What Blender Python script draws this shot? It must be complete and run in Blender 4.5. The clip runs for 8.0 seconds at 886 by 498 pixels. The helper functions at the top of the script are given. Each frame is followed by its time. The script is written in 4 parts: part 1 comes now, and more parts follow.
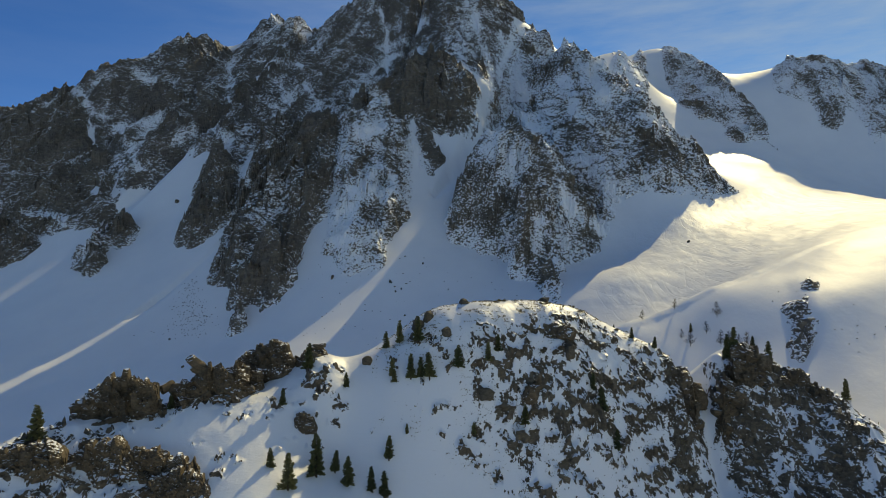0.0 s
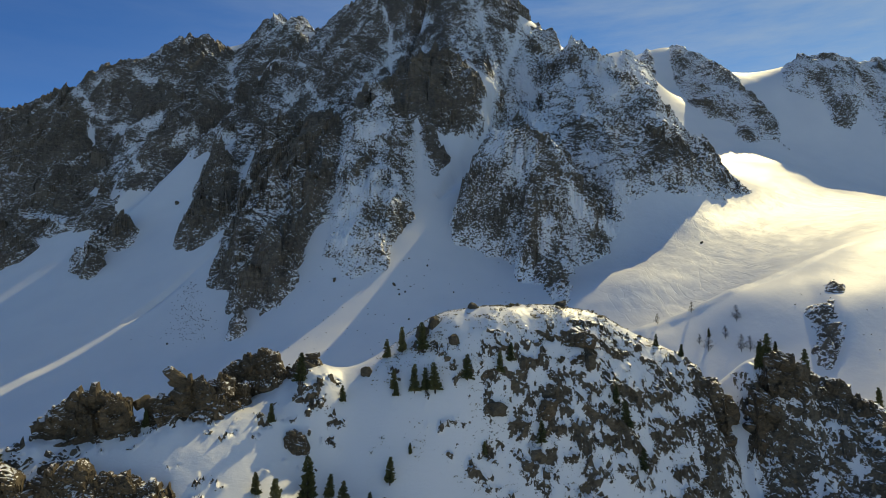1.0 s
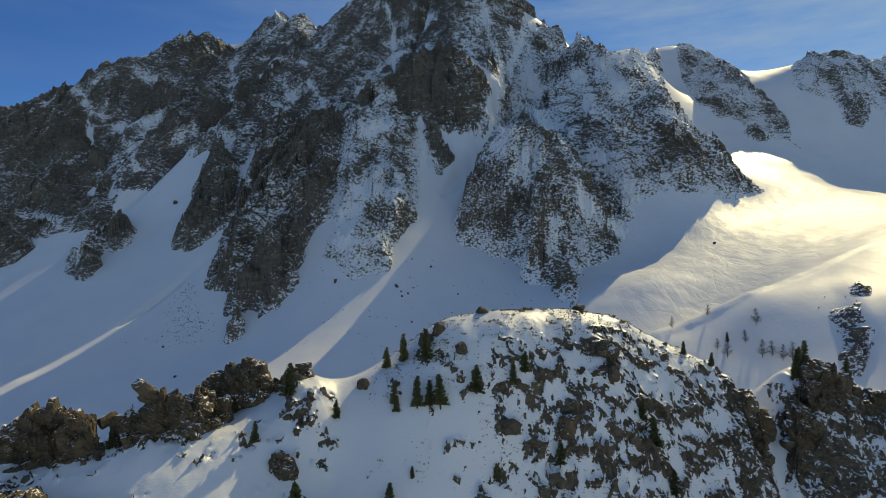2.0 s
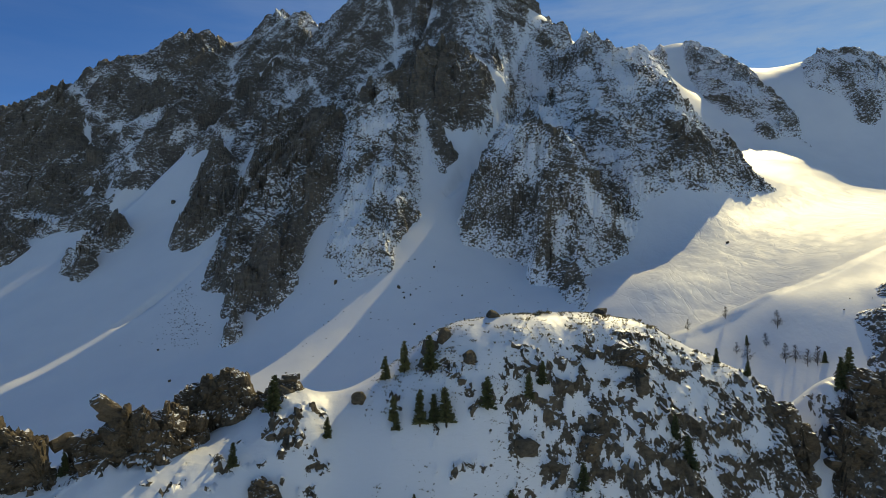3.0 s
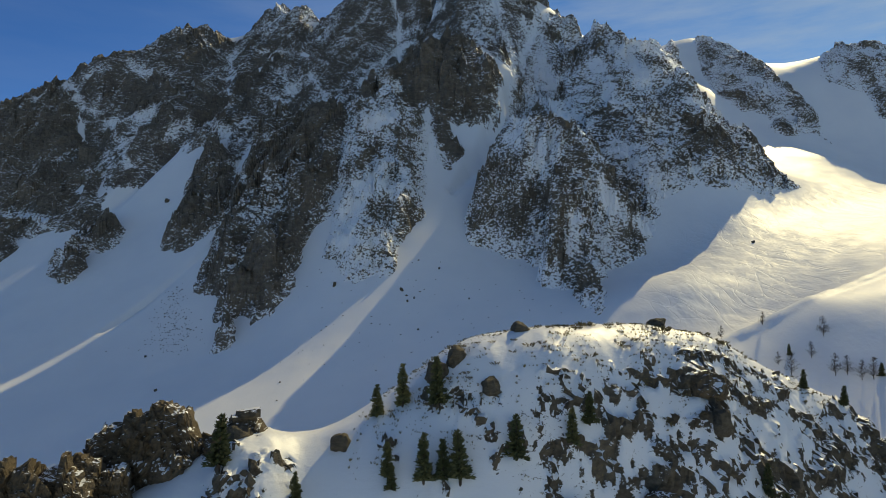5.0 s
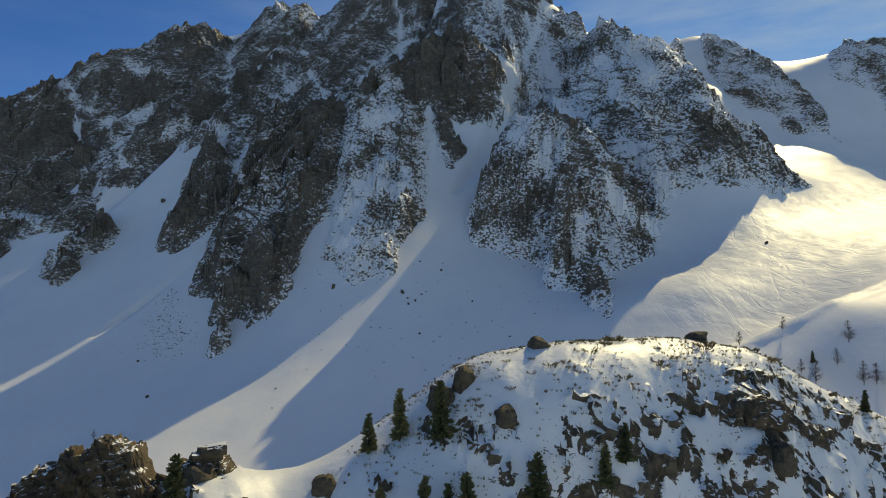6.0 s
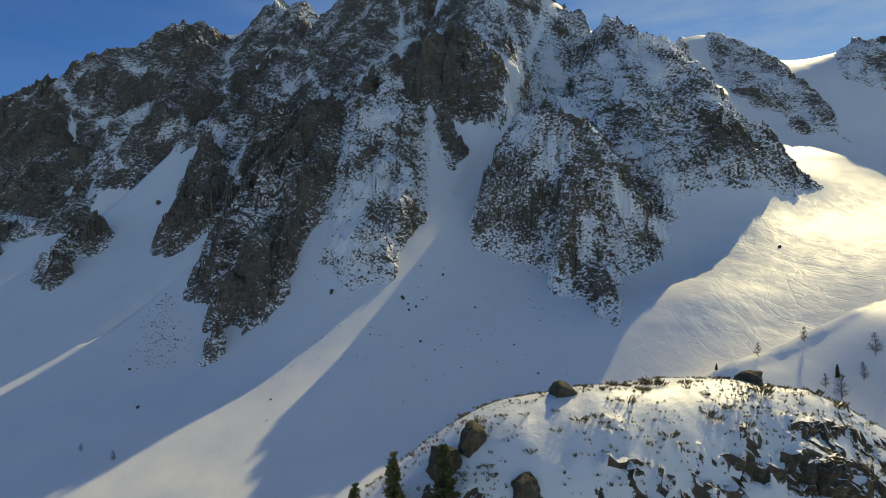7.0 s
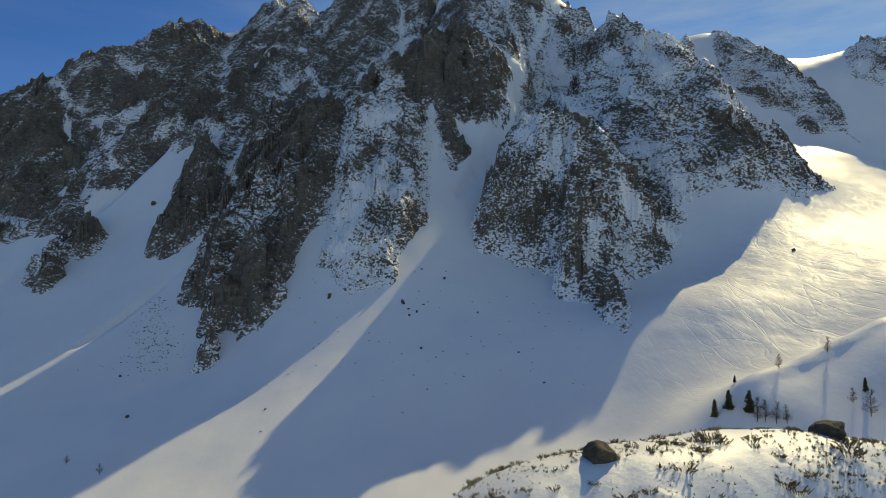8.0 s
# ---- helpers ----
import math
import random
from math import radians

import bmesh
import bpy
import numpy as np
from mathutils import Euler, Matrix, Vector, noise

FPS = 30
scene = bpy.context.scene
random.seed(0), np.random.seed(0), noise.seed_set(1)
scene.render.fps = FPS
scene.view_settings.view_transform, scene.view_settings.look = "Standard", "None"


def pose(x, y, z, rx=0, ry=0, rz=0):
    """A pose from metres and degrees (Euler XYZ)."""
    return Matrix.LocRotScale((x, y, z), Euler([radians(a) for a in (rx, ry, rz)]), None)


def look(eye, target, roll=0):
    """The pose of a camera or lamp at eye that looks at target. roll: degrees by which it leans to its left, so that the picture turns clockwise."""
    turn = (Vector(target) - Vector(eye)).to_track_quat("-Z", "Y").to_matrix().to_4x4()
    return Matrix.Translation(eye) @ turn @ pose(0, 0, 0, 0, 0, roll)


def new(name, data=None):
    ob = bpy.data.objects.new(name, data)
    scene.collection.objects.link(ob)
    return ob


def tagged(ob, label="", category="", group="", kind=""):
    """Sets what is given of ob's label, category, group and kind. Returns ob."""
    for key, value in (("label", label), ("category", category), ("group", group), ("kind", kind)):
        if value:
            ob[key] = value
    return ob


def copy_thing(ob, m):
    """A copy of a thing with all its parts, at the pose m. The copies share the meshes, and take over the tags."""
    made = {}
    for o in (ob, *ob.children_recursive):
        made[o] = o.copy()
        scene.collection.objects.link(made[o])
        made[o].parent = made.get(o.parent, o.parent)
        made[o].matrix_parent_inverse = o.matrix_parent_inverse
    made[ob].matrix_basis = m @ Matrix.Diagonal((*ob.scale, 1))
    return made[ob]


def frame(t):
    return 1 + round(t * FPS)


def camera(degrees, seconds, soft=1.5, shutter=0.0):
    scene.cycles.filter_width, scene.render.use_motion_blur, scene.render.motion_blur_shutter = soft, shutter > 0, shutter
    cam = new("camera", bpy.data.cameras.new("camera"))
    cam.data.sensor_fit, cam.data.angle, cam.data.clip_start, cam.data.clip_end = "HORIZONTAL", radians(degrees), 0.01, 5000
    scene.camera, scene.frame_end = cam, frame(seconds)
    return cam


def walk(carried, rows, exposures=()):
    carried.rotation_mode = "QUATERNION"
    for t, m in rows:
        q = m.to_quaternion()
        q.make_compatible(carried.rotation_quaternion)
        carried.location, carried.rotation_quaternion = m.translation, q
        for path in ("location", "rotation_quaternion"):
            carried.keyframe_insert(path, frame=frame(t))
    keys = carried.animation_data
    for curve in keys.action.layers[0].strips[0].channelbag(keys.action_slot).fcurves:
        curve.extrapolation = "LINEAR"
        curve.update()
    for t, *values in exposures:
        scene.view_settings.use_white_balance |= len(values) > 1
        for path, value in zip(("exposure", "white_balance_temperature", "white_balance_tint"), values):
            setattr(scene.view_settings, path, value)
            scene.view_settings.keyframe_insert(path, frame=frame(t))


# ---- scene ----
# The flight: seconds, x, y, z, yaw, pitch, roll.
cam = camera(71.3, 8.0, soft=0.5)
PATH = [
    (0.0, 0.00, 0.00, 100.00, 0.00, 2.00, 0.00),
    (0.5, -0.27, 6.98, 99.89, 0.21, 2.13, 0.03),
    (1.0, -0.53, 14.11, 99.70, 0.41, 2.25, 0.06),
    (1.5, -0.84, 21.19, 99.66, 0.57, 2.32, 0.03),
    (3.0, -1.92, 42.42, 99.23, 0.98, 2.49, 0.03),
    (3.5, -2.24, 49.44, 99.12, 1.10, 2.53, 0.06),
    (4.0, -2.64, 56.22, 99.10, 1.18, 2.57, 0.06),
    (4.5, -2.99, 63.04, 98.98, 1.28, 2.64, 0.03),
    (6.0, -4.03, 83.19, 99.74, 1.53, 2.77, 0.03),
    (6.5, -4.30, 89.71, 101.21, 1.60, 2.82, 0.03),
    (7.0, -4.61, 96.04, 102.91, 1.65, 2.79, 0.04),
    (7.5, -4.95, 102.46, 104.23, 1.70, 2.78, 0.02),
    (8.0, -5.29, 109.01, 105.38, 1.75, 2.79, -0.01),
]
walk(cam, [(t, pose(x, y, z, 90 + pitch, roll, yaw)) for t, x, y, z, yaw, pitch, roll in PATH], exposures=[(0.0, 0.32, 6750, 0), (4.5, 0.30, 6750, 0), (8.0, 0.35, 6750, 0)])

# ---- sky and sun: late, low sun ahead and to the east of the flight ----
SUN_TURN, SUN_HEIGHT = 34.0, 40.0
world = bpy.data.worlds.new("winter_sky")
scene.world = world
world.use_nodes = True
wn, wl = world.node_tree.nodes, world.node_tree.links
wn.clear()
sky = wn.new("ShaderNodeTexSky")
sky.sky_type = "NISHITA"
sky.sun_disc = False
sky.sun_elevation, sky.sun_rotation = radians(SUN_HEIGHT), radians(SUN_TURN)
sky.altitude, sky.air_density, sky.dust_density, sky.ozone_density = 3000, 1.0, 0.05, 5.0
# thin streaks of high cloud
wco = wn.new("ShaderNodeTexCoord")
wmap = wn.new("ShaderNodeMapping")
wmap.inputs["Rotation"].default_value = (0.0, radians(-24), radians(12))
wmap.inputs["Scale"].default_value = (1.6, 2.0, 9.0)
wnoise = wn.new("ShaderNodeTexNoise")
wnoise.inputs["Scale"].default_value, wnoise.inputs["Detail"].default_value = 1.6, 6.0
wnoise.inputs["Roughness"].default_value = 0.62
wramp = wn.new("ShaderNodeMapRange")
wramp.inputs["From Min"].default_value, wramp.inputs["From Max"].default_value = 0.36, 0.72
wramp.inputs["To Max"].default_value = 0.6
wmix = wn.new("ShaderNodeMix")
wmix.data_type = "RGBA"
wmix.inputs["B"].default_value = (4.6, 5.0, 5.6, 1)
wbg = wn.new("ShaderNodeBackground")
wbg.inputs["Strength"].default_value = 0.081
wout = wn.new("ShaderNodeOutputWorld")
wl.new(wco.outputs["Generated"], wmap.inputs["Vector"])
wl.new(wmap.outputs["Vector"], wnoise.inputs["Vector"])
wl.new(wnoise.outputs["Fac"], wramp.inputs["Value"])
wsep = wn.new("ShaderNodeSeparateXYZ")
weast = wn.new("ShaderNodeMapRange")
weast.inputs["From Min"].default_value, weast.inputs["From Max"].default_value = -0.45, 0.55
weast.inputs["To Min"].default_value, weast.inputs["To Max"].default_value = 0.08, 1.15
wmul = wn.new("ShaderNodeMath")
wmul.operation = "MULTIPLY"
wl.new(wco.outputs["Generated"], wsep.inputs["Vector"])
wl.new(wsep.outputs["X"], weast.inputs["Value"])
wl.new(wramp.outputs["Result"], wmul.inputs[0])
wl.new(weast.outputs["Result"], wmul.inputs[1])
wl.new(wmul.outputs["Value"], wmix.inputs["Factor"])
wtint = wn.new("ShaderNodeMix")
wtint.data_type, wtint.blend_type = "RGBA", "MULTIPLY"
wtint.inputs["Factor"].default_value = 1.0
# deep blue in the west, paler towards the sun
whue = wn.new("ShaderNodeMix")
whue.data_type = "RGBA"
whue.inputs["A"].default_value, whue.inputs["B"].default_value = (0.47, 0.69, 1.0, 1), (0.90, 0.99, 1.02, 1)
wside = wn.new("ShaderNodeMapRange")
wside.inputs["From Min"].default_value, wside.inputs["From Max"].default_value = -0.55, 0.55
wl.new(sky.outputs["Color"], wtint.inputs["A"])
wl.new(wsep.outputs["X"], wside.inputs["Value"])
wl.new(wside.outputs["Result"], whue.inputs["Factor"])
wl.new(whue.outputs["Result"], wtint.inputs["B"])
wl.new(wtint.outputs["Result"], wmix.inputs["A"])
wl.new(wmix.outputs["Result"], wbg.inputs["Color"])
wl.new(wbg.outputs["Background"], wout.inputs["Surface"])

sun_data = bpy.data.lights.new("sun", "SUN")
sun_data.energy, sun_data.angle, sun_data.color = 2.6, radians(0.53), (1.0, 0.80, 0.44)
sun = new("sun", sun_data)
st, sh = radians(SUN_TURN), radians(SUN_HEIGHT)
sun.matrix_world = look((900 * math.sin(st) * math.cos(sh), 900 * math.cos(st) * math.cos(sh), 900 * math.sin(sh)), (0, 0, 0))


# ---- materials ----
def material(name):
    m = bpy.data.materials.new(name)
    m.use_nodes = True
    nodes, links = m.node_tree.nodes, m.node_tree.links
    return m, nodes, links, nodes["Principled BSDF"]


def noise_node(nodes, links, scale, detail=4.0, rough=0.55, stretch=(1, 1, 1), turn=(0, 0, 0)):
    co = nodes.new("ShaderNodeTexCoord")
    mp = nodes.new("ShaderNodeMapping")
    mp.inputs["Scale"].default_value, mp.inputs["Rotation"].default_value = stretch, turn
    nz = nodes.new("ShaderNodeTexNoise")
    nz.inputs["Scale"].default_value, nz.inputs["Detail"].default_value, nz.inputs["Roughness"].default_value = scale, detail, rough
    links.new(co.outputs["Object"], mp.inputs["Vector"])
    links.new(mp.outputs["Vector"], nz.inputs["Vector"])
    return nz.outputs["Fac"]


def ramp_node(nodes, links, fac, stops):
    r = nodes.new("ShaderNodeValToRGB")
    while len(r.color_ramp.elements) < len(stops):
        r.color_ramp.elements.new(0.5)
    for e, (p, c) in zip(r.color_ramp.elements, stops):
        e.position, e.color = p, (*c, 1)
    links.new(fac, r.inputs["Fac"])
    return r.outputs["Color"]


def math_node(nodes, links, op, a, b, clamp=False):
    n = nodes.new("ShaderNodeMath")
    n.operation, n.use_clamp = op, clamp
    for i, v in enumerate((a, b)):
        if isinstance(v, (int, float)):
            n.inputs[i].default_value = v
        else:
            links.new(v, n.inputs[i])
    return n.outputs[0]


def map_node(nodes, links, v, lo, hi, to_lo=0.0, to_hi=1.0):
    n = nodes.new("ShaderNodeMapRange")
    n.interpolation_type = "SMOOTHSTEP"
    links.new(v, n.inputs["Value"])
    for key, val in (("From Min", lo), ("From Max", hi), ("To Min", to_lo), ("To Max", to_hi)):
        n.inputs[key].default_value = val
    return n.outputs["Result"]


def bump_node(nodes, links, height, strength, distance, normal=None):
    b = nodes.new("ShaderNodeBump")
    b.inputs["Strength"].default_value, b.inputs["Distance"].default_value = strength, distance
    links.new(height, b.inputs["Height"])
    if normal is not None:
        links.new(normal, b.inputs["Normal"])
    return b.outputs["Normal"]


def mix_node(nodes, links, fac, a, b):
    n = nodes.new("ShaderNodeMix")
    n.data_type = "RGBA"
    links.new(fac, n.inputs["Factor"])
    for key, v in (("A", a), ("B", b)):
        if isinstance(v, tuple):
            n.inputs[key].default_value = (*v, 1)
        else:
            links.new(v, n.inputs[key])
    return n.outputs["Result"]


def snow_material(name):
    m, nodes, links, bsdf = material(name)
    big = noise_node(nodes, links, 0.02, 3)
    fine = noise_node(nodes, links, 0.5, 5, 0.6)
    links.new(ramp_node(nodes, links, big, [(0.3, (0.80, 0.81, 0.83)), (0.7, (0.87, 0.87, 0.87))]), bsdf.inputs["Base Color"])
    bsdf.inputs["Roughness"].default_value = 0.5
    bsdf.inputs["Specular IOR Level"].default_value = 0.12
    n = bump_node(nodes, links, noise_node(nodes, links, 0.12, 4, 0.55, (1, 0.5, 1)), 0.16, 1.2)
    n = bump_node(nodes, links, fine, 0.12, 0.45, n)
    # ski tracks: thin curving furrows, only where the slope is skied
    skied = nodes.new("ShaderNodeAttribute")
    skied.attribute_name = "bare"
    furrows = None
    for scale, stretch, turn in ((0.05, (1, 0.16, 1), -62), (0.06, (1, 0.14, 1), -78), (0.045, (1, 0.12, 1), -40), (0.035, (1, 0.12, 1), 25)):
        drift = noise_node(nodes, links, scale, 1.0, 0.4, stretch, (0, 0, radians(turn)))
        line = map_node(nodes, links, math_node(nodes, links, "ABSOLUTE", math_node(nodes, links, "SUBTRACT", drift, 0.5), 0.0), 0.002, 0.009, 1.0, 0.0)
        furrows = line if furrows is None else math_node(nodes, links, "MAXIMUM", furrows, line)
    churned = noise_node(nodes, links, 0.11, 4, 0.6, (1, 0.35, 1), (0, 0, radians(35)))
    depth = math_node(nodes, links, "SUBTRACT", math_node(nodes, links, "MULTIPLY", churned, 0.8), math_node(nodes, links, "MULTIPLY", furrows, 0.07))
    n = bump_node(nodes, links, math_node(nodes, links, "MULTIPLY", depth, skied.outputs["Fac"]), 0.7, 1.2, n)
    links.new(n, bsdf.inputs["Normal"])
    return m


def rock_snow_material(name, snow_at, spread, dark, light, size=1.0, speck=1.5, patchy=0.7, lean=-35.0, hold=1.0, load=0.6):
    """Broken rock that carries snow wherever it is flat enough; snow_at: the steepness (normal's z) above which snow stays."""
    m, nodes, links, bsdf = material(name)
    turn = (radians(20), radians(lean), radians(15))
    strata = noise_node(nodes, links, 0.2 / size, 8, 0.7, (1, 1, 2.0), turn)
    patches = noise_node(nodes, links, 0.035 / size, 4, 0.6)
    grain = noise_node(nodes, links, 0.5 / size, 4, 0.68, (1, 1, 1.5), turn)
    rock = ramp_node(nodes, links, math_node(nodes, links, "ADD", math_node(nodes, links, "MULTIPLY", strata, 0.7), math_node(nodes, links, "MULTIPLY", patches, 0.3)),
                     [(0.3, dark), (0.5, tuple(0.5 * (a + b) for a, b in zip(dark, light))), (0.7, light)])
    geo = nodes.new("ShaderNodeNewGeometry")
    sep = nodes.new("ShaderNodeSeparateXYZ")
    links.new(geo.outputs["Normal"], sep.inputs["Vector"])
    v = math_node(nodes, links, "ADD", math_node(nodes, links, "ADD", math_node(nodes, links, "MULTIPLY", sep.outputs["Z"], hold), 0.45 * (1 - hold)), math_node(nodes, links, "MULTIPLY", math_node(nodes, links, "SUBTRACT", strata, 0.5), 1.2))
    v = math_node(nodes, links, "ADD", v, math_node(nodes, links, "MULTIPLY", math_node(nodes, links, "SUBTRACT", patches, 0.5), patchy))
    v = math_node(nodes, links, "ADD", v, math_node(nodes, links, "MULTIPLY", math_node(nodes, links, "SUBTRACT", grain, 0.5), speck))
    bare = nodes.new("ShaderNodeAttribute")
    bare.attribute_name = "bare"
    v = math_node(nodes, links, "SUBTRACT", v, math_node(nodes, links, "MULTIPLY", bare.outputs["Fac"], load))
    fac = map_node(nodes, links, v, snow_at - spread, snow_at + spread)
    links.new(mix_node(nodes, links, fac, rock, (0.82, 0.83, 0.85)), bsdf.inputs["Base Color"])
    links.new(map_node(nodes, links, fac, 0.0, 1.0, 0.85, 0.45), bsdf.inputs["Roughness"])
    links.new(map_node(nodes, links, fac, 0.0, 1.0, 0.25, 0.7), bsdf.inputs["Specular IOR Level"])
    b1, b2 = nodes.new("ShaderNodeBump"), nodes.new("ShaderNodeBump")
    b1.inputs["Distance"].default_value, b2.inputs["Distance"].default_value = 1.8 * size, 0.5 * size
    links.new(map_node(nodes, links, fac, 0.0, 1.0, 0.95, 0.25), b1.inputs["Strength"])
    links.new(map_node(nodes, links, fac, 0.0, 1.0, 0.8, 0.06), b2.inputs["Strength"])
    links.new(strata, b1.inputs["Height"])
    links.new(grain, b2.inputs["Height"])
    links.new(b1.outputs["Normal"], b2.inputs["Normal"])
    links.new(b2.outputs["Normal"], bsdf.inputs["Normal"])
    return m


SNOW = snow_material("snow")
# how bare the rock is blown is carried by the mesh; the last two colours are the stone's dark and light tones, mixed by
# noise
ROCK_DARK = rock_snow_material("dark_rock_with_ledges_of_snow", 0.49, 0.022, (0.066, 0.057, 0.047), (0.24, 0.204, 0.158), speck=2.9, patchy=1.3, hold=0.55, load=0.8)
ROCK_UPPER = rock_snow_material("high_rock_with_snow", 0.39, 0.022, (0.066, 0.058, 0.050), (0.24, 0.206, 0.165), speck=2.9, patchy=1.3, hold=0.55, load=0.8)
ROCK_DUSTED = rock_snow_material("snow_dusted_rock", 0.21, 0.022, (0.070, 0.060, 0.047), (0.25, 0.212, 0.16), speck=2.9, patchy=1.3, hold=0.55, load=0.8)
ROCK_NEAR = rock_snow_material("near_rock_with_snow", 0.12, 0.035, (0.034, 0.029, 0.021), (0.22, 0.185, 0.135), size=0.3, speck=1.3, load=0.8)
ROCK_STONE = rock_snow_material("brown_stone_with_caps_of_snow", 0.84, 0.03, (0.04, 0.032, 0.021), (0.21, 0.165, 0.11), size=0.22, speck=0.45, patchy=1.9)
ROCK_BARE = rock_snow_material("weathered_brown_stone", 1.25, 0.03, (0.032, 0.027, 0.02), (0.17, 0.145, 0.105), size=0.15, speck=0.4)

# ---- shape of the land: smooth sheets through named lines, then relief ----
def sheet(points, soft=0.0):
    """A thin-plate surface z(x, y) through a few dozen (x, y, z)."""
    p = np.array(points, float)
    s = 100.0
    q = p[:, :2] / s
    n = len(p)
    r = np.linalg.norm(q[:, None] - q[None], axis=2)
    a = np.zeros((n + 3, n + 3))
    a[:n, :n] = np.where(r > 0, r * r * np.log(np.maximum(r, 1e-9)), 0) + soft * np.eye(n)
    a[:n, n], a[:n, n + 1:] = 1, q
    a[n, :n], a[n + 1:, :n] = 1, q.T
    w = np.linalg.solve(a, np.concatenate([p[:, 2], np.zeros(3)]))

    def height(x, y):
        x, y = np.asarray(x, float) / s, np.asarray(y, float) / s
        z = w[n] + w[n + 1] * x + w[n + 2] * y
        for (qx, qy), wi in zip(q, w[:n]):
            r2 = (x - qx) ** 2 + (y - qy) ** 2
            z = z + wi * 0.5 * r2 * np.log(np.maximum(r2, 1e-12))
        return z
    return height


# crest of the mountain, west to east
CREST = [(-800, 860, 300), (-620, 850, 314), (-520, 852, 352), (-450, 842, 369), (-378, 890, 431), (-350, 900, 434), (-302, 895, 408),
         (-262, 945, 485), (-200, 925, 461), (-165, 890, 456), (-115, 868, 482), (-20, 858, 515), (62, 830, 468), (128, 850, 433), (165, 880, 412)]
# the gap at the head of the couloir
GAP = [(70, 700, 270), (88, 724, 288), (104, 748, 312), (126, 783, 346), (152, 822, 388)]
# the spur that comes forward from the crest and ends in the snow field
SPUR = [(130, 764, 378), (160, 720, 340), (147, 700, 338), (158, 655, 300), (170, 626, 268), (203, 612, 252), (222, 600, 212), (240, 614, 211), (262, 618, 199), (288, 608, 180)]
# the broad face under the western crest, set back behind the buttresses
FACE = [(-141, 746, 292), (-211, 745, 283), (-101, 712, 300), (-64, 820, 378), (-418, 797, 282), (-376, 772, 281), (-300, 770, 290)]
# the bowl behind the spur and its ridge
BOWL = [(262, 780, 272), (208, 760, 322), (188, 815, 368), (273, 930, 428), (296, 850, 317), (330, 950, 382), (339, 1000, 434), (375, 1048, 480), (445, 1010, 425), (484, 989, 409), (513, 930, 411), (547, 905, 404), (653, 900, 388),
        (762, 900, 376), (1000, 900, 360), (417, 892, 356), (431, 820, 269), (380, 742, 233), (395, 702, 207), (415, 682, 191), (455, 672, 182), (465, 760, 218), (524, 745, 202), (527, 843, 306), (362, 640, 182), (290, 531, 147), (650, 760, 215), (300, 690, 212)]
# lower edge of the cliffs and the snow aprons under them
FOOT = [(-332, 579, 97), (-240, 560, 100), (-162, 484, 56), (-86, 496, 91), (-10, 500, 96), (72, 450, 84), (130, 520, 118), (190, 482, 122), (240, 560, 160),
        (-520, 640, 100), (-700, 640, 70), (-296, 640, 150), (20, 620, 205), (60, 700, 300), (-270, 720, 255), (-78, 665, 282), (160, 550, 158)]
APRON = [(-181, 432, 33), (-350, 470, 30), (-95, 344, 12), (-20, 330, 20), (60, 360, 42), (120, 420, 92), (260, 430, 128), (380, 480, 150), (600, 560, 180)]
VALLEY = [(-420, 330, -25), (-240, 300, -20), (-100, 240, -22), (0, 250, -10), (75, 270, 22), (-600, 100, -60), (-200, 80, -20), (0, 60, 0), (150, 80, 10), (400, 100, 60),
          (-900, 400, -30), (900, 500, 160), (0, -300, 20), (-500, -300, -20), (500, -300, 60)]
# the small snow ridge in front of the ski slope, with a lip
LIP = [(95, 330, 67), (131, 343, 79), (150, 340, 88), (215, 352, 112), (127, 316, 66), (165, 312, 84), (95, 300, 44), (240, 300, 100), (150, 362, 80), (110, 362, 68), (330, 330, 125)]
BACK = [(-450, 1010, 300), (-250, 1030, 360), (-20, 1010, 420), (150, 960, 400), (375, 1200, 400), (560, 1050, 350), (800, 1050, 330), (900, 1200, 250)]
land = sheet(CREST + GAP + SPUR + FACE + BOWL + FOOT + APRON + VALLEY + LIP + BACK, soft=0.0)

# ---- the near ridge, its rounded knoll and the crag beside it ----
KNOLL_TOP = [(-22.6, 147.5, 77.6), (-18, 149, 79.4), (-13, 150, 81.3), (-7, 151, 84.5), (-4, 152, 88.2), (2, 154, 90.0), (10, 158, 91.6), (17, 162, 91.9), (26, 165, 91.7),
             (34, 167, 90.6), (40, 168.5, 87.8), (49, 169.5, 82.2), (57, 170, 77.6), (63, 170, 73.0), (67, 172, 68.0), (8, 165, 90.5), (18, 170, 90.2), (30, 173, 87.5)]
KNOLL_FACE = [(-1, 144, 75), (-12, 144, 76), (23, 148.5, 73.5), (32, 153.5, 79.5), (27, 147, 67), (39, 150, 64), (48, 160, 71), (61, 165, 66), (62, 162, 61), (10, 147.5, 80), (12, 143, 65), (3, 148, 83.5),
              (17, 152.5, 85.5), (26, 155.5, 85.8), (38, 159, 80.5)]
RIDGE_WEST = [(-32, 146, 78.7), (-31, 140, 74.5), (-34, 133, 69), (-26, 132, 61.5), (-42, 140, 73), (-53, 134, 72.6), (-57, 130, 72.0), (-66, 124, 69.5), (-73, 121, 70), (-81, 114, 67.2), (-86, 108, 64.8), (-120, 100, 52)]
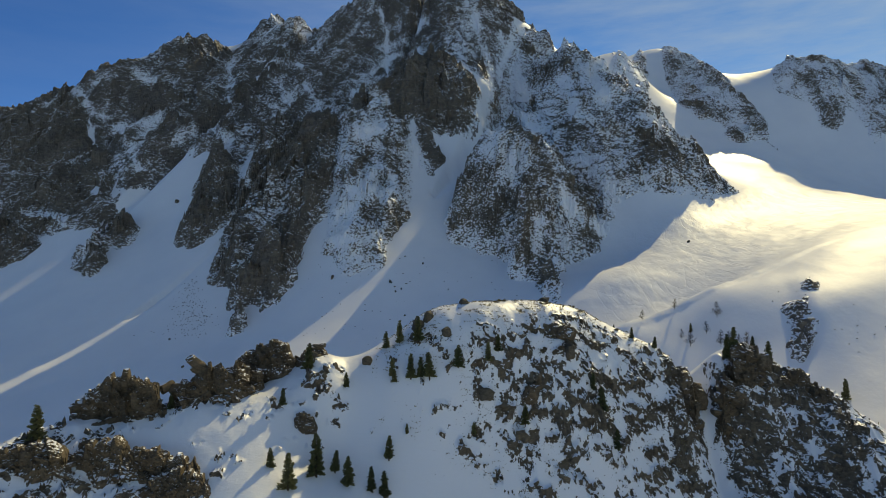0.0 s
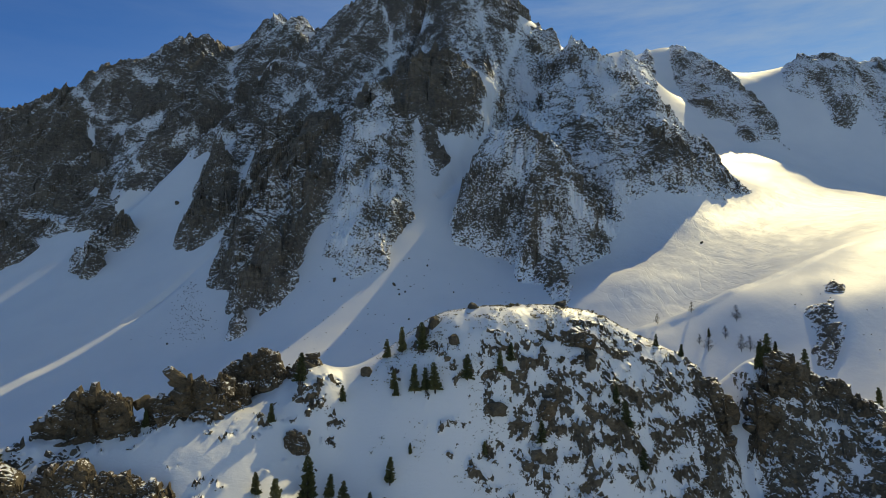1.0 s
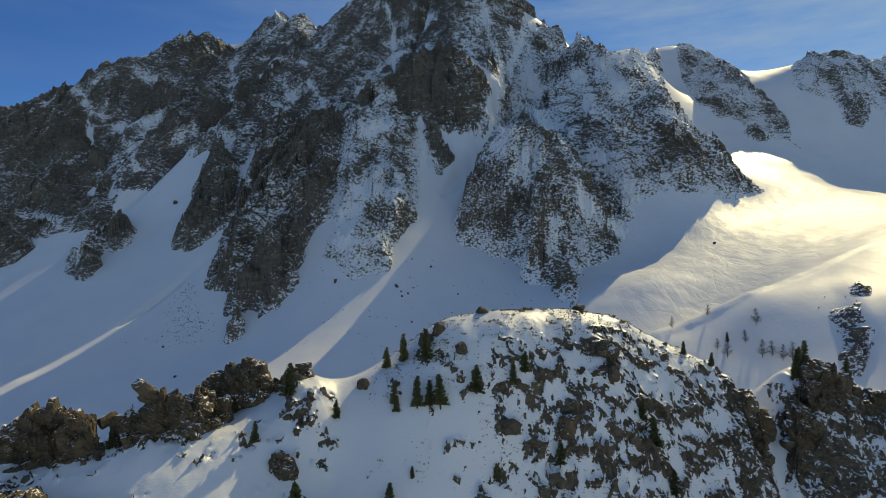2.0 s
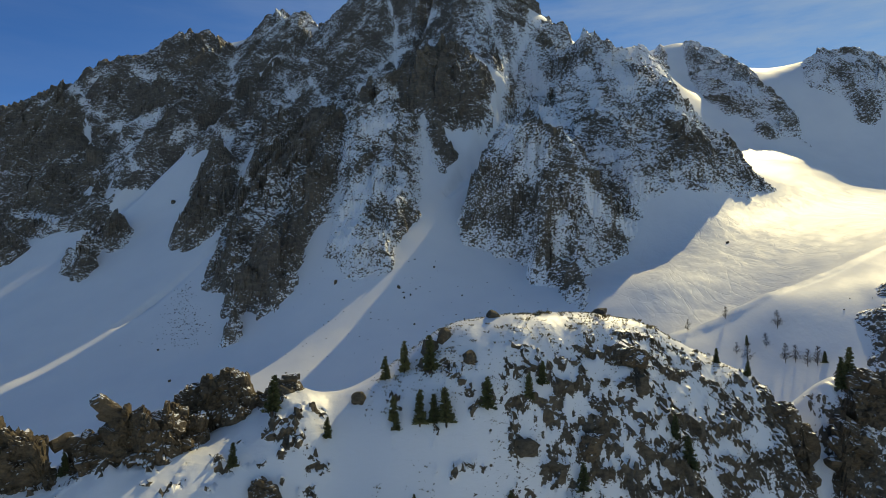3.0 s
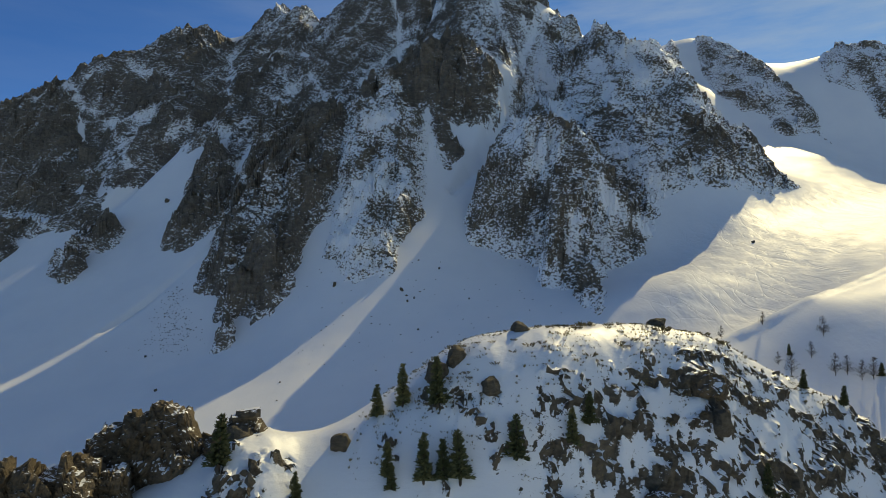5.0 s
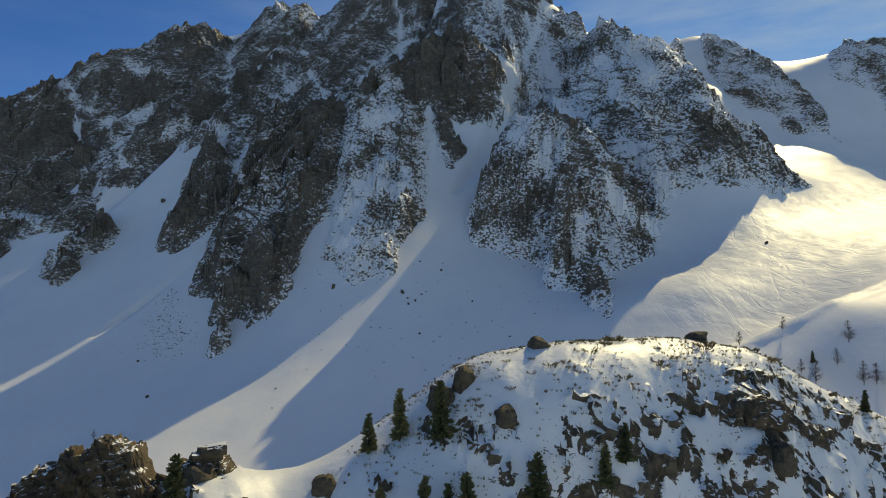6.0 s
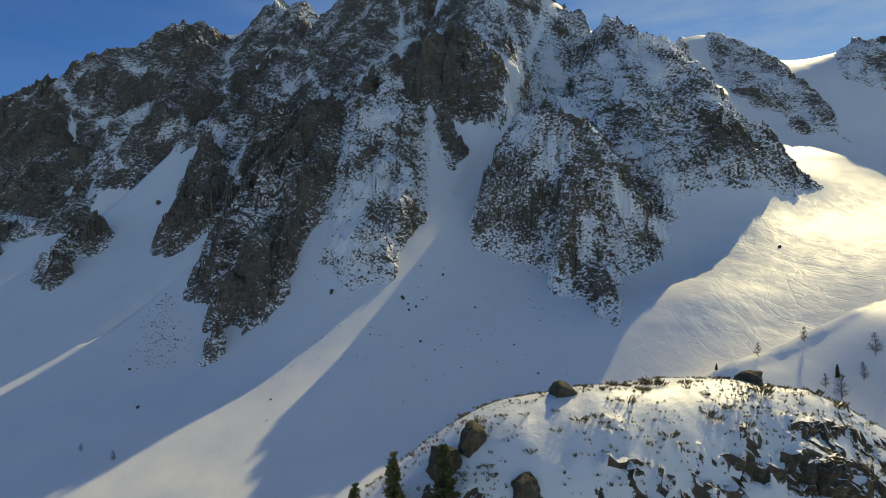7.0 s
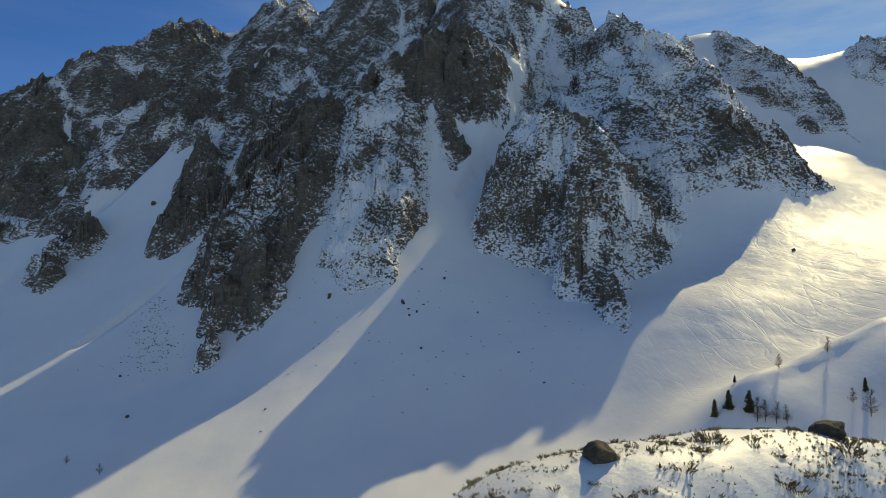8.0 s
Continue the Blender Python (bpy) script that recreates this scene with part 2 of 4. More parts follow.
CRAG = [(72, 177, 66.1), (76, 176, 71.1), (82, 178, 76.5), (89, 179, 75.7), (100, 178, 70.5), (106, 176, 66.0), (114, 175, 62.2), (122, 172, 55.5), (132, 168, 48.2), (69, 166, 53), (64, 156, 43.0), (77, 168, 54.3),
        (93, 167, 54.5), (72, 154, 41.0), (100, 155, 43.7), (150, 160, 40)]
KNOLL_FOOT = [(-75, 106, 61.5), (-64, 112, 59.3), (-51, 116, 59.5), (-36, 118, 58.6), (-20, 120, 53.4), (-4, 130, 52.8), (14, 136, 50.6), (41, 143, 48.0), (54, 150, 45.5),
              (-90, 90, 48), (-40, 95, 43), (0, 105, 32), (40, 115, 26), (90, 125, 22), (150, 130, 20)]
BEHIND = [(0, 190, 65), (-30, 172, 55), (-60, 158, 48), (30, 198, 60), (70, 205, 46), (110, 205, 38), (-90, 145, 40), (160, 200, 30), (-125, 135, 30),
          (0, 235, 22), (60, 240, 22), (120, 240, 15), (-60, 205, 12), (-120, 180, 5), (-150, 120, 25), (170, 235, 12)]
near = sheet(KNOLL_TOP + KNOLL_FACE + RIDGE_WEST + CRAG + KNOLL_FOOT + BEHIND, soft=0.0002)

# ---- plan outlines of the cliffs ----
CLIFFS = {
    'left_low': [(-526, 672), (-502, 681), (-475, 678), (-455, 685), (-428, 677), (-377, 659), (-403, 652), (-430, 656), (-419, 643), (-428, 628), (-446, 622), (-481, 616)],
    'left_wall': [(-764, 916), (-642, 887), (-578, 848), (-561, 876), (-526, 867), (-451, 789), (-403, 752), (-386, 735), (-377, 703), (-353, 667), (-354, 650), (-394, 649), (-384, 660), (-434, 682), (-465, 686), (-487, 677), (-562, 679)],
    'left_ridge': [(-525, 866), (-495, 865), (-469, 869), (-421, 867), (-400, 893), (-374, 908), (-339, 922), (-310, 910), (-300, 860), (-278, 785), (-278, 747), (-290, 725), (-292, 707), (-309, 721), (-310, 703), (-331, 699), (-342, 695), (-354, 688), (-370, 695), (-386, 735), (-403, 752), (-451, 789)],
    'arm': [(-266, 706), (-244, 698), (-214, 662), (-210, 635), (-209, 607), (-221, 589), (-243, 581), (-261, 601), (-266, 638), (-268, 665)],
    'dark': [(-197, 714), (-171, 702), (-134, 678), (-109, 658), (-104, 600), (-104, 563), (-121, 552), (-118, 527), (-128, 504), (-130, 494), (-157, 501), (-155, 475), (-162, 475), (-182, 521), (-206, 542), (-208, 575), (-210, 609), (-213, 650), (-209, 689)],
    'upper_left': [(-312, 908), (-288, 950), (-262, 972), (-200, 952), (-160, 918), (-138, 902), (-116, 892), (-83, 856), (-54, 731), (-61, 700), (-91, 681), (-115, 662), (-170, 699), (-196, 711), (-209, 689), (-216, 663), (-251, 702), (-284, 703), (-290, 725), (-278, 747), (-278, 785)],
    'dusted': [(-112, 664), (-85, 652), (-57, 658), (-37, 645), (-28, 624), (-31, 611), (-32, 596), (-28, 563), (-36, 546), (-46, 532), (-52, 505), (-82, 501), (-101, 530), (-100, 562), (-106, 590), (-108, 630)],
    'chip': [(-28, 646), (-13, 637), (2, 622), (-9, 604), (-20, 607), (-30, 627)],
    'tower': [(-57, 729), (-16, 738), (9, 732), (26, 700), (44, 687), (37, 662), (26, 647), (9, 635), (-8, 637), (-37, 646), (-57, 654), (-85, 644), (-107, 652), (-114, 664), (-91, 681), (-61, 700)],
    'summit': [(-116, 892), (-76, 886), (-20, 875), (13, 876), (69, 872), (100, 880), (134, 884), (126, 850), (110, 830), (81, 799), (51, 702), (40, 701), (29, 722), (11, 739), (-16, 739), (-55, 731), (-83, 856)],
    'right': [(113, 834), (153, 881), (158, 756), (182, 741), (189, 678), (224, 663), (258, 649), (285, 672), (286, 627), (291, 606), (251, 571), (240, 574), (209, 560), (181, 554), (162, 550), (146, 539), (143, 528), (131, 517), (114, 507), (99, 502), (87, 462), (79, 432), (72, 444), (70, 475), (54, 491), (52, 521), (32, 527), (8, 541), (5, 559), (22, 604), (39, 643), (56, 676), (76, 760), (95, 803)],
    'island': [(-352, 663), (-312, 638), (-312, 617), (-334, 617), (-324, 593), (-328, 575), (-353, 588), (-368, 614), (-359, 628), (-361, 653)],
    'far_peak': [(379, 1075), (420, 1052), (447, 1015), (431, 905), (441, 876), (450, 850), (441, 814), (425, 823), (396, 814), (377, 817), (389, 846), (362, 860), (344, 896), (354, 964)],
    'far_peak2': [(262, 949), (285, 959), (347, 1082), (337, 1001), (202, 622), (185, 632)],
    'far_wall': [(512, 944), (539, 946), (589, 941), (675, 931), (750, 926), (667, 825), (611, 812), (569, 812), (572, 837), (559, 846), (535, 831), (518, 843), (518, 856), (495, 870), (477, 893)],
    'couloir': [(38, 662), (50, 697), (75, 791), (96, 822), (114, 833), (124, 829), (98, 802), (79, 759), (60, 676), (47, 652)],
    'spur_tip': [(239, 564), (224, 566), (240, 572), (253, 570), (248, 565)],
}

# ---- relief tools ----
_rng = np.random.RandomState(7)
PERM = np.concatenate([_rng.permutation(256)] * 3)
ANGLE = _rng.rand(256) * 2 * np.pi
GX, GY = np.cos(ANGLE), np.sin(ANGLE)


def wave(x, y, seed=0):
    """Gradient noise, about -1 to 1."""
    x, y = np.asarray(x, float) + 37.1 * seed, np.asarray(y, float) - 17.7 * seed
    xi, yi = np.floor(x).astype(int), np.floor(y).astype(int)
    fx, fy = x - xi, y - yi
    u, v = fx * fx * fx * (fx * (fx * 6 - 15) + 10), fy * fy * fy * (fy * (fy * 6 - 15) + 10)

    def corner(i, j):
        h = PERM[PERM[(xi + i) & 255] + ((yi + j) & 255)]
        return GX[h] * (fx - i) + GY[h] * (fy - j)
    a = corner(0, 0) * (1 - u) + corner(1, 0) * u
    b = corner(0, 1) * (1 - u) + corner(1, 1) * u
    return 1.5 * (a * (1 - v) + b * v)


def rolling(x, y, size, octaves=4, seed=0, gain=0.5):
    z, amp = 0.0, 1.0
    for k in range(octaves):
        z = z + amp * wave(x / size * 2 ** k, y / size * 2 ** k, seed + k)
        amp *= gain
    return z


def ribs(x, y, size, octaves=4, seed=0, gain=0.55):
    """Sharp-crested relief, about 0 to 1 in its first octave."""
    z, amp = 0.0, 1.0
    for k in range(octaves):
        z = z + amp * (1 - np.abs(wave(x / size * 2 ** k, y / size * 2 ** k, seed + k)) * 1.6)
        amp *= gain
    return z


def inside(px, py, outline):
    """Signed distance to a closed outline in plan, positive inside."""
    o = np.array(outline, float)
    d = np.full(px.shape, 1e9)
    odd = np.zeros(px.shape, bool)
    for (ax, ay), (bx, by) in zip(o, np.roll(o, -1, axis=0)):
        ex, ey = bx - ax, by - ay
        t = np.clip(((px - ax) * ex + (py - ay) * ey) / (ex * ex + ey * ey + 1e-9), 0, 1)
        d = np.minimum(d, np.hypot(px - ax - t * ex, py - ay - t * ey))
        if ay != by:
            odd ^= ((ay > py) != (by > py)) & (px < (bx - ax) * (py - ay) / (by - ay) + ax)
    return np.where(odd, d, -d)


def grid_mesh(name, x, y, z, keep=None, mat=None, smooth=True, bare=None, broken=None):
    """A mesh over a grid of points; keep: which corners belong to it."""
    rows, cols = x.shape
    idx = np.arange(rows * cols).reshape(rows, cols)
    quads = np.stack([idx[:-1, :-1], idx[:-1, 1:], idx[1:, 1:], idx[1:, :-1]], axis=-1).reshape(-1, 4)
    if keep is not None:
        quads = quads[keep.reshape(-1)[quads].any(axis=1)]
    used, inv = np.unique(quads, return_inverse=True)
    co = np.stack([x.reshape(-1)[used], y.reshape(-1)[used], z.reshape(-1)[used]], axis=1)
    inv = inv.reshape(-1)
    me = bpy.data.meshes.new(name)
    me.vertices.add(len(co))
    me.vertices.foreach_set("co", co.astype(np.float32).reshape(-1))
    me.loops.add(len(inv))
    me.loops.foreach_set("vertex_index", inv.astype(np.int32))
    me.polygons.add(len(quads))
    me.polygons.foreach_set("loop_start", np.arange(0, len(inv), 4, dtype=np.int32))
    me.polygons.foreach_set("loop_total", np.full(len(quads), 4, dtype=np.int32))
    me.update(calc_edges=True)
    rounded = np.full(len(quads), smooth, dtype=bool)
    if broken is not None:
        rounded &= broken.reshape(-1)[quads].mean(axis=1) < 0.35
    me.polygons.foreach_set("use_smooth", rounded)
    if bare is not None:
        me.attributes.new("bare", "FLOAT", "POINT").data.foreach_set("value", bare.reshape(-1)[used].astype(np.float32))
    if mat:
        me.materials.append(mat)
    return new(name, me)


def steps(*stretches):
    """Grid lines: (from, to, step) stretches joined."""
    out = [np.arange(a, b, s) for a, b, s in stretches]
    return np.concatenate(out + [np.array([stretches[-1][1]])])


def facets(x, y, size, seed=0, tilt=0.9, jump=0.35):
    """Broken blocks: each cell of an uneven net has its own height and slant."""
    px, py = x / size + 11.3 * seed, y / size - 7.9 * seed
    xi, yi = np.floor(px).astype(int), np.floor(py).astype(int)
    best = np.full(px.shape, 1e9)
    z = np.zeros(px.shape)
    for i in (-1, 0, 1):
        for j in (-1, 0, 1):
            h = PERM[PERM[(xi + i) & 255] + ((yi + j) & 255)]
            h2, h3 = PERM[h + 71], PERM[h + 163]
            dx, dy = px - (xi + i + h / 256.0), py - (yi + j + h2 / 256.0)
            d = dx * dx + dy * dy
            a = h3 / 256.0 * 2 * np.pi
            v = jump * (PERM[h3 + 29] / 128.0 - 1) + tilt * (np.cos(a) * dx + np.sin(a) * dy) * (0.4 + h / 256.0)
            near_it = d < best
            best = np.where(near_it, d, best)
            z = np.where(near_it, v, z)
    return z * size


# narrow slots added through the crest to let the low sun light strips of snow:
# the upper end of the sunlit strip, half width of the floor, steepness of the sides, how fast the floor drops below the
# sun's way
SUN_SLOTS = [(-261, 503, 3.4, 9.0, 0.4), (-364, 640, 9.0, 2.2, 0.12)]
SUN_SLOTS = [(cx, cy, float(land(cx, cy)), half, side, dip) for cx, cy, half, side, dip in SUN_SLOTS]
SUN_RISE = math.tan(sh)


def sunward(x, y, cx, cy):
    return (x - cx) * math.sin(st) + (y - cy) * math.cos(st), (x - cx) * math.cos(st) - (y - cy) * math.sin(st)


def sun_slot_cut(x, y, z):
    for cx, cy, cz, half, side, dip in SUN_SLOTS:
        along, off = sunward(x, y, cx, cy)
        sheer = side + np.clip(9 - side, 0, 9) * np.clip((along - 90) / 40, 0, 1)
        floor = cz + along * SUN_RISE - dip * np.minimum(along, 30) + np.maximum(np.abs(off) - half, 0) * sheer
        z = np.where(along > 4, np.minimum(z, floor), z)
    return z


def gap_cut(x, y, z):
    """The broad gap at the head of the couloir: steep on the summit side, laid back on the other."""
    along, off = sunward(x, y, -8, 586)
    wild = rolling(x, y, 24, 3, seed=87)
    # the floor is cut below the sun's way so the main strip is lit
    floor = 168 + along * SUN_RISE - 0.25 * np.clip(along, 0, 52) + np.maximum(-off - 2 + 4 * wild, 0) * 4.0 + np.maximum(off - 7 + 2 * wild, 0) * 1.0
    return np.where(along > 0, np.minimum(z, floor), z)


LIP_X, LIP_Y = (70, 95, 107, 126, 150, 190, 240), (322, 331, 335, 338, 342, 352, 368)


def lip_gap(x, y):
    """How far a place lies behind the sharp snow lip of the small ridge."""
    return y - np.interp(x, LIP_X, LIP_Y)


def ski_slope(x, y):
    """Where skiers have cut up the snow."""
    return np.clip((x - 60) / 70, 0, 1) * np.clip((lip_gap(x, y) - 4) / 25, 0, 1) * np.clip((680 - y) / 60, 0, 1)


def land_sheet(x, y):
    """The snow surface of the whole land, carried on past the lines that shape it."""
    cx, cy = np.clip(x, -780, 900), np.clip(y, -250, 1200)
    over = np.hypot(x - cx, y - cy)
    z = land(cx, cy) - 0.22 * over
    soft = rolling(x, y, 90, 3, seed=3) * 1.6 + rolling(x, y, 14, 2, seed=9) * 0.18
    back = lip_gap(x, y)
    z = z + 3.6 * np.where(back < 0, np.exp(np.minimum(back, 0) / 2.6), np.exp(-np.maximum(back, 0) / 9.0)) * np.clip((x - 78) / 14, 0, 1) * np.clip((235 - x) / 60, 0, 1)
    # a rocky step on the flank of the small ridge
    z = z + 5.5 / (1 + np.exp(-np.clip((x - 173 - 0.35 * (y - 295)) / 2.0, -30, 30))) * np.exp(-((y - 297) / 20) ** 2) * np.exp(-np.maximum(x - 176, 0) / 35)
    return sun_slot_cut(x, y, gap_cut(x, y, z + soft + ski_slope(x, y) * rolling(x, y * 0.6, 9, 3, seed=21) * 0.3))


def ledges(f, tall, k=3.0):
    """Turns an even rise f into treads and risers of that height."""
    q = f / tall
    t = q - np.floor(q)
    return tall * (t ** k / (t ** k + (1 - t) ** k) - t)


gx = steps((-4500, -900, 300), (-900, -640, 16), (-640, 640, 2.6), (640, 960, 8), (960, 4500, 300))
gy = steps((-3000, -300, 300), (-300, 200, 20), (200, 560, 2.4), (560, 900, 3.0), (900, 1260, 5), (1260, 4500, 270))
GXX, GYY = np.meshgrid(gx, gy)
ground = tagged(grid_mesh("ground", GXX, GYY, land_sheet(GXX, GYY), mat=SNOW, bare=ski_slope(GXX, GYY)), "wind-smoothed snow slopes and aprons under the cliffs", "snow slope", kind="structure")


# the sharp edge that runs down the front of the wide buttress: places and heights
PROW = [(34, 604, 226), (72, 548, 222), (83, 547, 218), (105, 519, 176), (114, 500, 138)]


def along_line(x, y, line):
    """Distance in plan to a line of places, and how far along it the nearest one lies (0 to 1 on each stretch)."""
    best, run = np.full(np.shape(x), 1e9), np.zeros(np.shape(x))
    for k, (a, b) in enumerate(zip(line[:-1], line[1:])):
        ex, ey = b[0] - a[0], b[1] - a[1]
        t = np.clip(((x - a[0]) * ex + (y - a[1]) * ey) / (ex * ex + ey * ey + 1e-9), 0, 1)
        d = np.hypot(x - a[0] - t * ex, y - a[1] - t * ey)
        best, run = np.where(d < best, d, best), np.where(d < best, k + t, run)
    return best, run


def prow(x, y):
    d, run = along_line(x, y, PROW)
    return np.interp(run, range(len(PROW)), [p[2] for p in PROW]) - 0.95 * d - 0.012 * np.maximum(d - 30, 0) ** 2


# lines across the face (x, z), with half widths: gullies, slabs and ledges that hold snow, and faces too steep for it,
# with one shadowed gully
SNOW_WEST = [(5, [(-505, 348), (-454, 305), (-416, 285), (-349, 220)]), (9, [(-416, 285), (-371, 288), (-359, 297)]), (8, [(-319, 259), (-305, 274)]), (4, [(-440, 250), (-452, 230)]), (5, [(-470, 170), (-405, 155)]), (6, [(-539, 311), (-516, 337)]), (6, [(-474, 359), (-470, 359)]), (9, [(-420, 373), (-391, 354)]), (6, [(-220, 212), (-192, 187)]), (8, [(-300, 265), (-266, 269), (-253, 254)]), (4, [(-264, 396), (-229, 397)]), (4, [(-208, 338), (-196, 313)]), (4, [(-177, 341), (-150, 297)])]
SNOW_SUMMIT = [(8, [(-27, 431), (-49, 412), (-85, 404)]), (6, [(-63, 390), (-78, 380), (-102, 352), (-100, 299)]), (7, [(-82, 352), (-82, 297), (-61, 282)]), (8, [(-63, 245), (-90, 237)]), (6, [(-32, 249), (-23, 212), (-23, 194)]), (13, [(-58, 187), (-79, 173), (-90, 139)]), (5, [(42, 432), (50, 388), (61, 343), (49, 299), (36, 262), (21, 229)]), (4, [(91, 399), (69, 350)])]
SNOW_EAST = [(12, [(49, 205), (69, 201), (53, 188)]), (6, [(132, 313), (132, 279), (136, 250)]), (7, [(148, 328), (159, 305), (166, 281)]), (6, [(196, 251), (228, 252), (347, 305)]), (5, [(86, 259), (94, 246)]), (6, [(93, 356), (99, 303)]), (7, [(131, 211), (147, 182), (157, 162)]), (6, [(104, 157), (116, 144), (137, 137)]), (7, [(75, 139), (78, 118)])]
# the line from (-252, 389) puts a gully's shade into the colour as bare rock
BARE_AND_SHADED = [(20, [(-500, 266), (-412, 246)]), (16, [(-522, 290), (-519, 250)]), (10, [(-365, 412), (-344, 388)]), (11, [(-252, 389), (-264, 335), (-277, 308)]), (15, [(-144, 248), (-133, 185), (-165, 214)]), (20, [(-26, 331), (-36, 275), (-11, 281)]), (7, [(62, 425), (107, 416), (116, 390)]), (8, [(71, 269), (78, 208), (92, 184), (129, 173)]), (11, [(-156, 125), (-155, 99)]), (15, [(165, 208), (214, 213), (238, 206)]), (8, [(-37, 154), (-45, 134)]), (8, [(-76, 212), (-82, 192)]), (8, [(-56, 227), (-53, 206)]), (12, [(-415, 343), (-356, 318), (-393, 306)]), (6, [(36, 262), (33, 222), (15, 198), (8, 139)])]


def snow_load(x, z):
    """Where gullies and slabs hold snow (positive) and where faces are blown bare, with one gully's shade put in
    (negative).
    """
    wx, wz = x + 3.0 * rolling(x, z, 14, 3, seed=101), z + 3.0 * rolling(x, z, 14, 3, seed=104)
    held, bare = np.zeros(np.shape(x)), np.zeros(np.shape(x))
    for wide, line in SNOW_WEST + SNOW_SUMMIT + SNOW_EAST:
        held = np.maximum(held, np.exp(-(along_line(wx, wz, line)[0] / (0.95 * wide)) ** 2))
    for wide, line in BARE_AND_SHADED:
        bare = np.maximum(bare, np.exp(-(along_line(wx, wz, line)[0] / (1.0 * wide)) ** 2))
    return held, bare


def cliff(label, outline, mat, rise, ease=18.0, rib=9.0, rib_size=44.0, lean=0.0, seed=0, rag=5.0, step=0.95, dip=0.5, bare_add=0.0, rugged=1.0, front=None):
    """A body of rock standing proud of the snow inside an outline, with ribs that run down the slope, sloping ledges and a ragged edge."""
    o = np.array(outline, float)
    lo, hi = o.min(axis=0) - 8, o.max(axis=0) + 8
    x, y = np.meshgrid(np.arange(lo[0], hi[0], step), np.arange(lo[1], hi[1], step * 0.85))
    wob = rolling(x, y, 24, 5, seed + 40, 0.65)
    d = inside(x, y, outline) + rag * wob
    deep = np.clip(d, 0, None)
    u = x + lean * y
    wx = x + 6 * rolling(x, y, 30, 2, seed + 60)
    body = rise * (1 - np.exp(-deep / ease))
    r1 = ribs(u + 0.5 * (wx - x), 0.30 * y, rib_size, 2, seed, 0.45) - 0.55
    r2 = ribs(u * 0.9 + 0.3 * y, 0.55 * y, rib_size * 0.33, 3, seed + 11, 0.55) - 0.8
    r3 = ribs(x, y, 5.0, 3, seed + 23, 0.6) - 0.9
    base = land_sheet(x, y) + body
    if front is not None:
        base = np.where(deep > 0, np.maximum(base, np.minimum(front(x, y), base + 3.2 * deep)), base)
    z = base + np.clip(deep / 12, 0, 1) * (rib * r1 + 0.45 * rib * r2) + np.clip(deep / 4, 0, 1) * 0.5 * r3
    in12, in4 = np.clip(deep / 12, 0, 1), np.clip(deep / 4, 0, 1)
    low = gap_cut(x, y, z)
    z = np.where(low < z - 0.01, low + 2.2 * in4, z)
    # blocks, stretched down the slope, at three sizes
    bx, by = wx + lean * y * 0.6, 0.9 * y + 0.25 * x
    z = z + rugged * in12 * facets(bx, by, 19.0, seed + 3, 0.8, 0.16) + rugged * in4 * 0.6 * facets(wx, 1.8 * y, 7.0, seed + 5, 0.75, 0.15) + in4 * 0.5 * facets(x, 1.9 * y, 2.9, seed + 7, 0.7, 0.13)
    f = z + dip * wx + 16 * rolling(x, y, 55, 3, seed + 70)
    some = np.clip(0.1 + 1.3 * rolling(x, y, 50, 3, seed + 80), 0.0, 0.7)
    z = z + in12 * some * (ledges(f, 9.5) + 0.7 * ledges(f + 0.3 * y, 3.7))
    z = sun_slot_cut(x, y, z + np.where(d < 0, np.maximum(d, -6) * 0.8 - 0.5, 0))
    # ribs are blown bare, the hollows between them hold snow
    held, blown = snow_load(x, z)
    z = z - 1.6 * in12 * held
    bare = np.clip(deep / 6, 0, 1) * np.clip(0.05 + 0.3 * rolling(u, 0.5 * y, 60, 3, seed + 90) + 0.3 * r1 + 0.25 * r2 + bare_add, -0.3, 0.5) + 0.4 * blown - 0.64 * held
    # blocks and overhangs in the upright of the face: the rock steps out and in along its beds
    bed = z + 0.35 * dip * x
    out = 0.5 * rugged * (in12 * facets(wx, 1.1 * bed, 13.0, seed + 13, 0.35, 0.10) + in4 * facets(x, 1.25 * bed, 5.2, seed + 15, 0.5, 0.17) + in4 * facets(x, 1.3 * z, 2.3, seed + 17, 0.45, 0.17))
    out = out + 1.6 * in12
    ob = grid_mesh("rock_cliff", x + 0.35 * out, y - out, z, keep=d > 0, mat=mat, bare=bare, smooth=False)
    return tagged(ob, label, "cliff", group="cliffs of the mountain")


cliff("dark rock cliff with a snow gully beside it", CLIFFS["left_low"], ROCK_DARK, 14, seed=1, lean=-0.4, bare_add=0.1)
cliff("steep dark rock wall below a jagged ridge", CLIFFS["left_wall"], ROCK_DARK, 7, seed=2, lean=-0.4, bare_add=0.12, rugged=0.65)
cliff("jagged rock ridge with snow in its gullies", CLIFFS["left_ridge"], ROCK_UPPER, 5, seed=3, lean=-0.5, bare_add=0.05, rugged=0.65)
cliff("leaning dark rock arm reaching down the snow", CLIFFS["arm"], ROCK_DARK, 18, seed=4, lean=-0.4)
cliff("large dark rock buttress streaked with snow", CLIFFS["dark"], ROCK_DARK, 26, seed=5, lean=-0.35, rib=9)
cliff("broad rock face with snowy ledges under the crest", CLIFFS["upper_left"], ROCK_UPPER, 5, seed=6, lean=-0.5, bare_add=0.05, rugged=0.7)
cliff("pale rock buttress thickly dusted with snow", CLIFFS["dusted"], ROCK_DUSTED, 22, seed=7, lean=0.1, bare_add=-0.15)
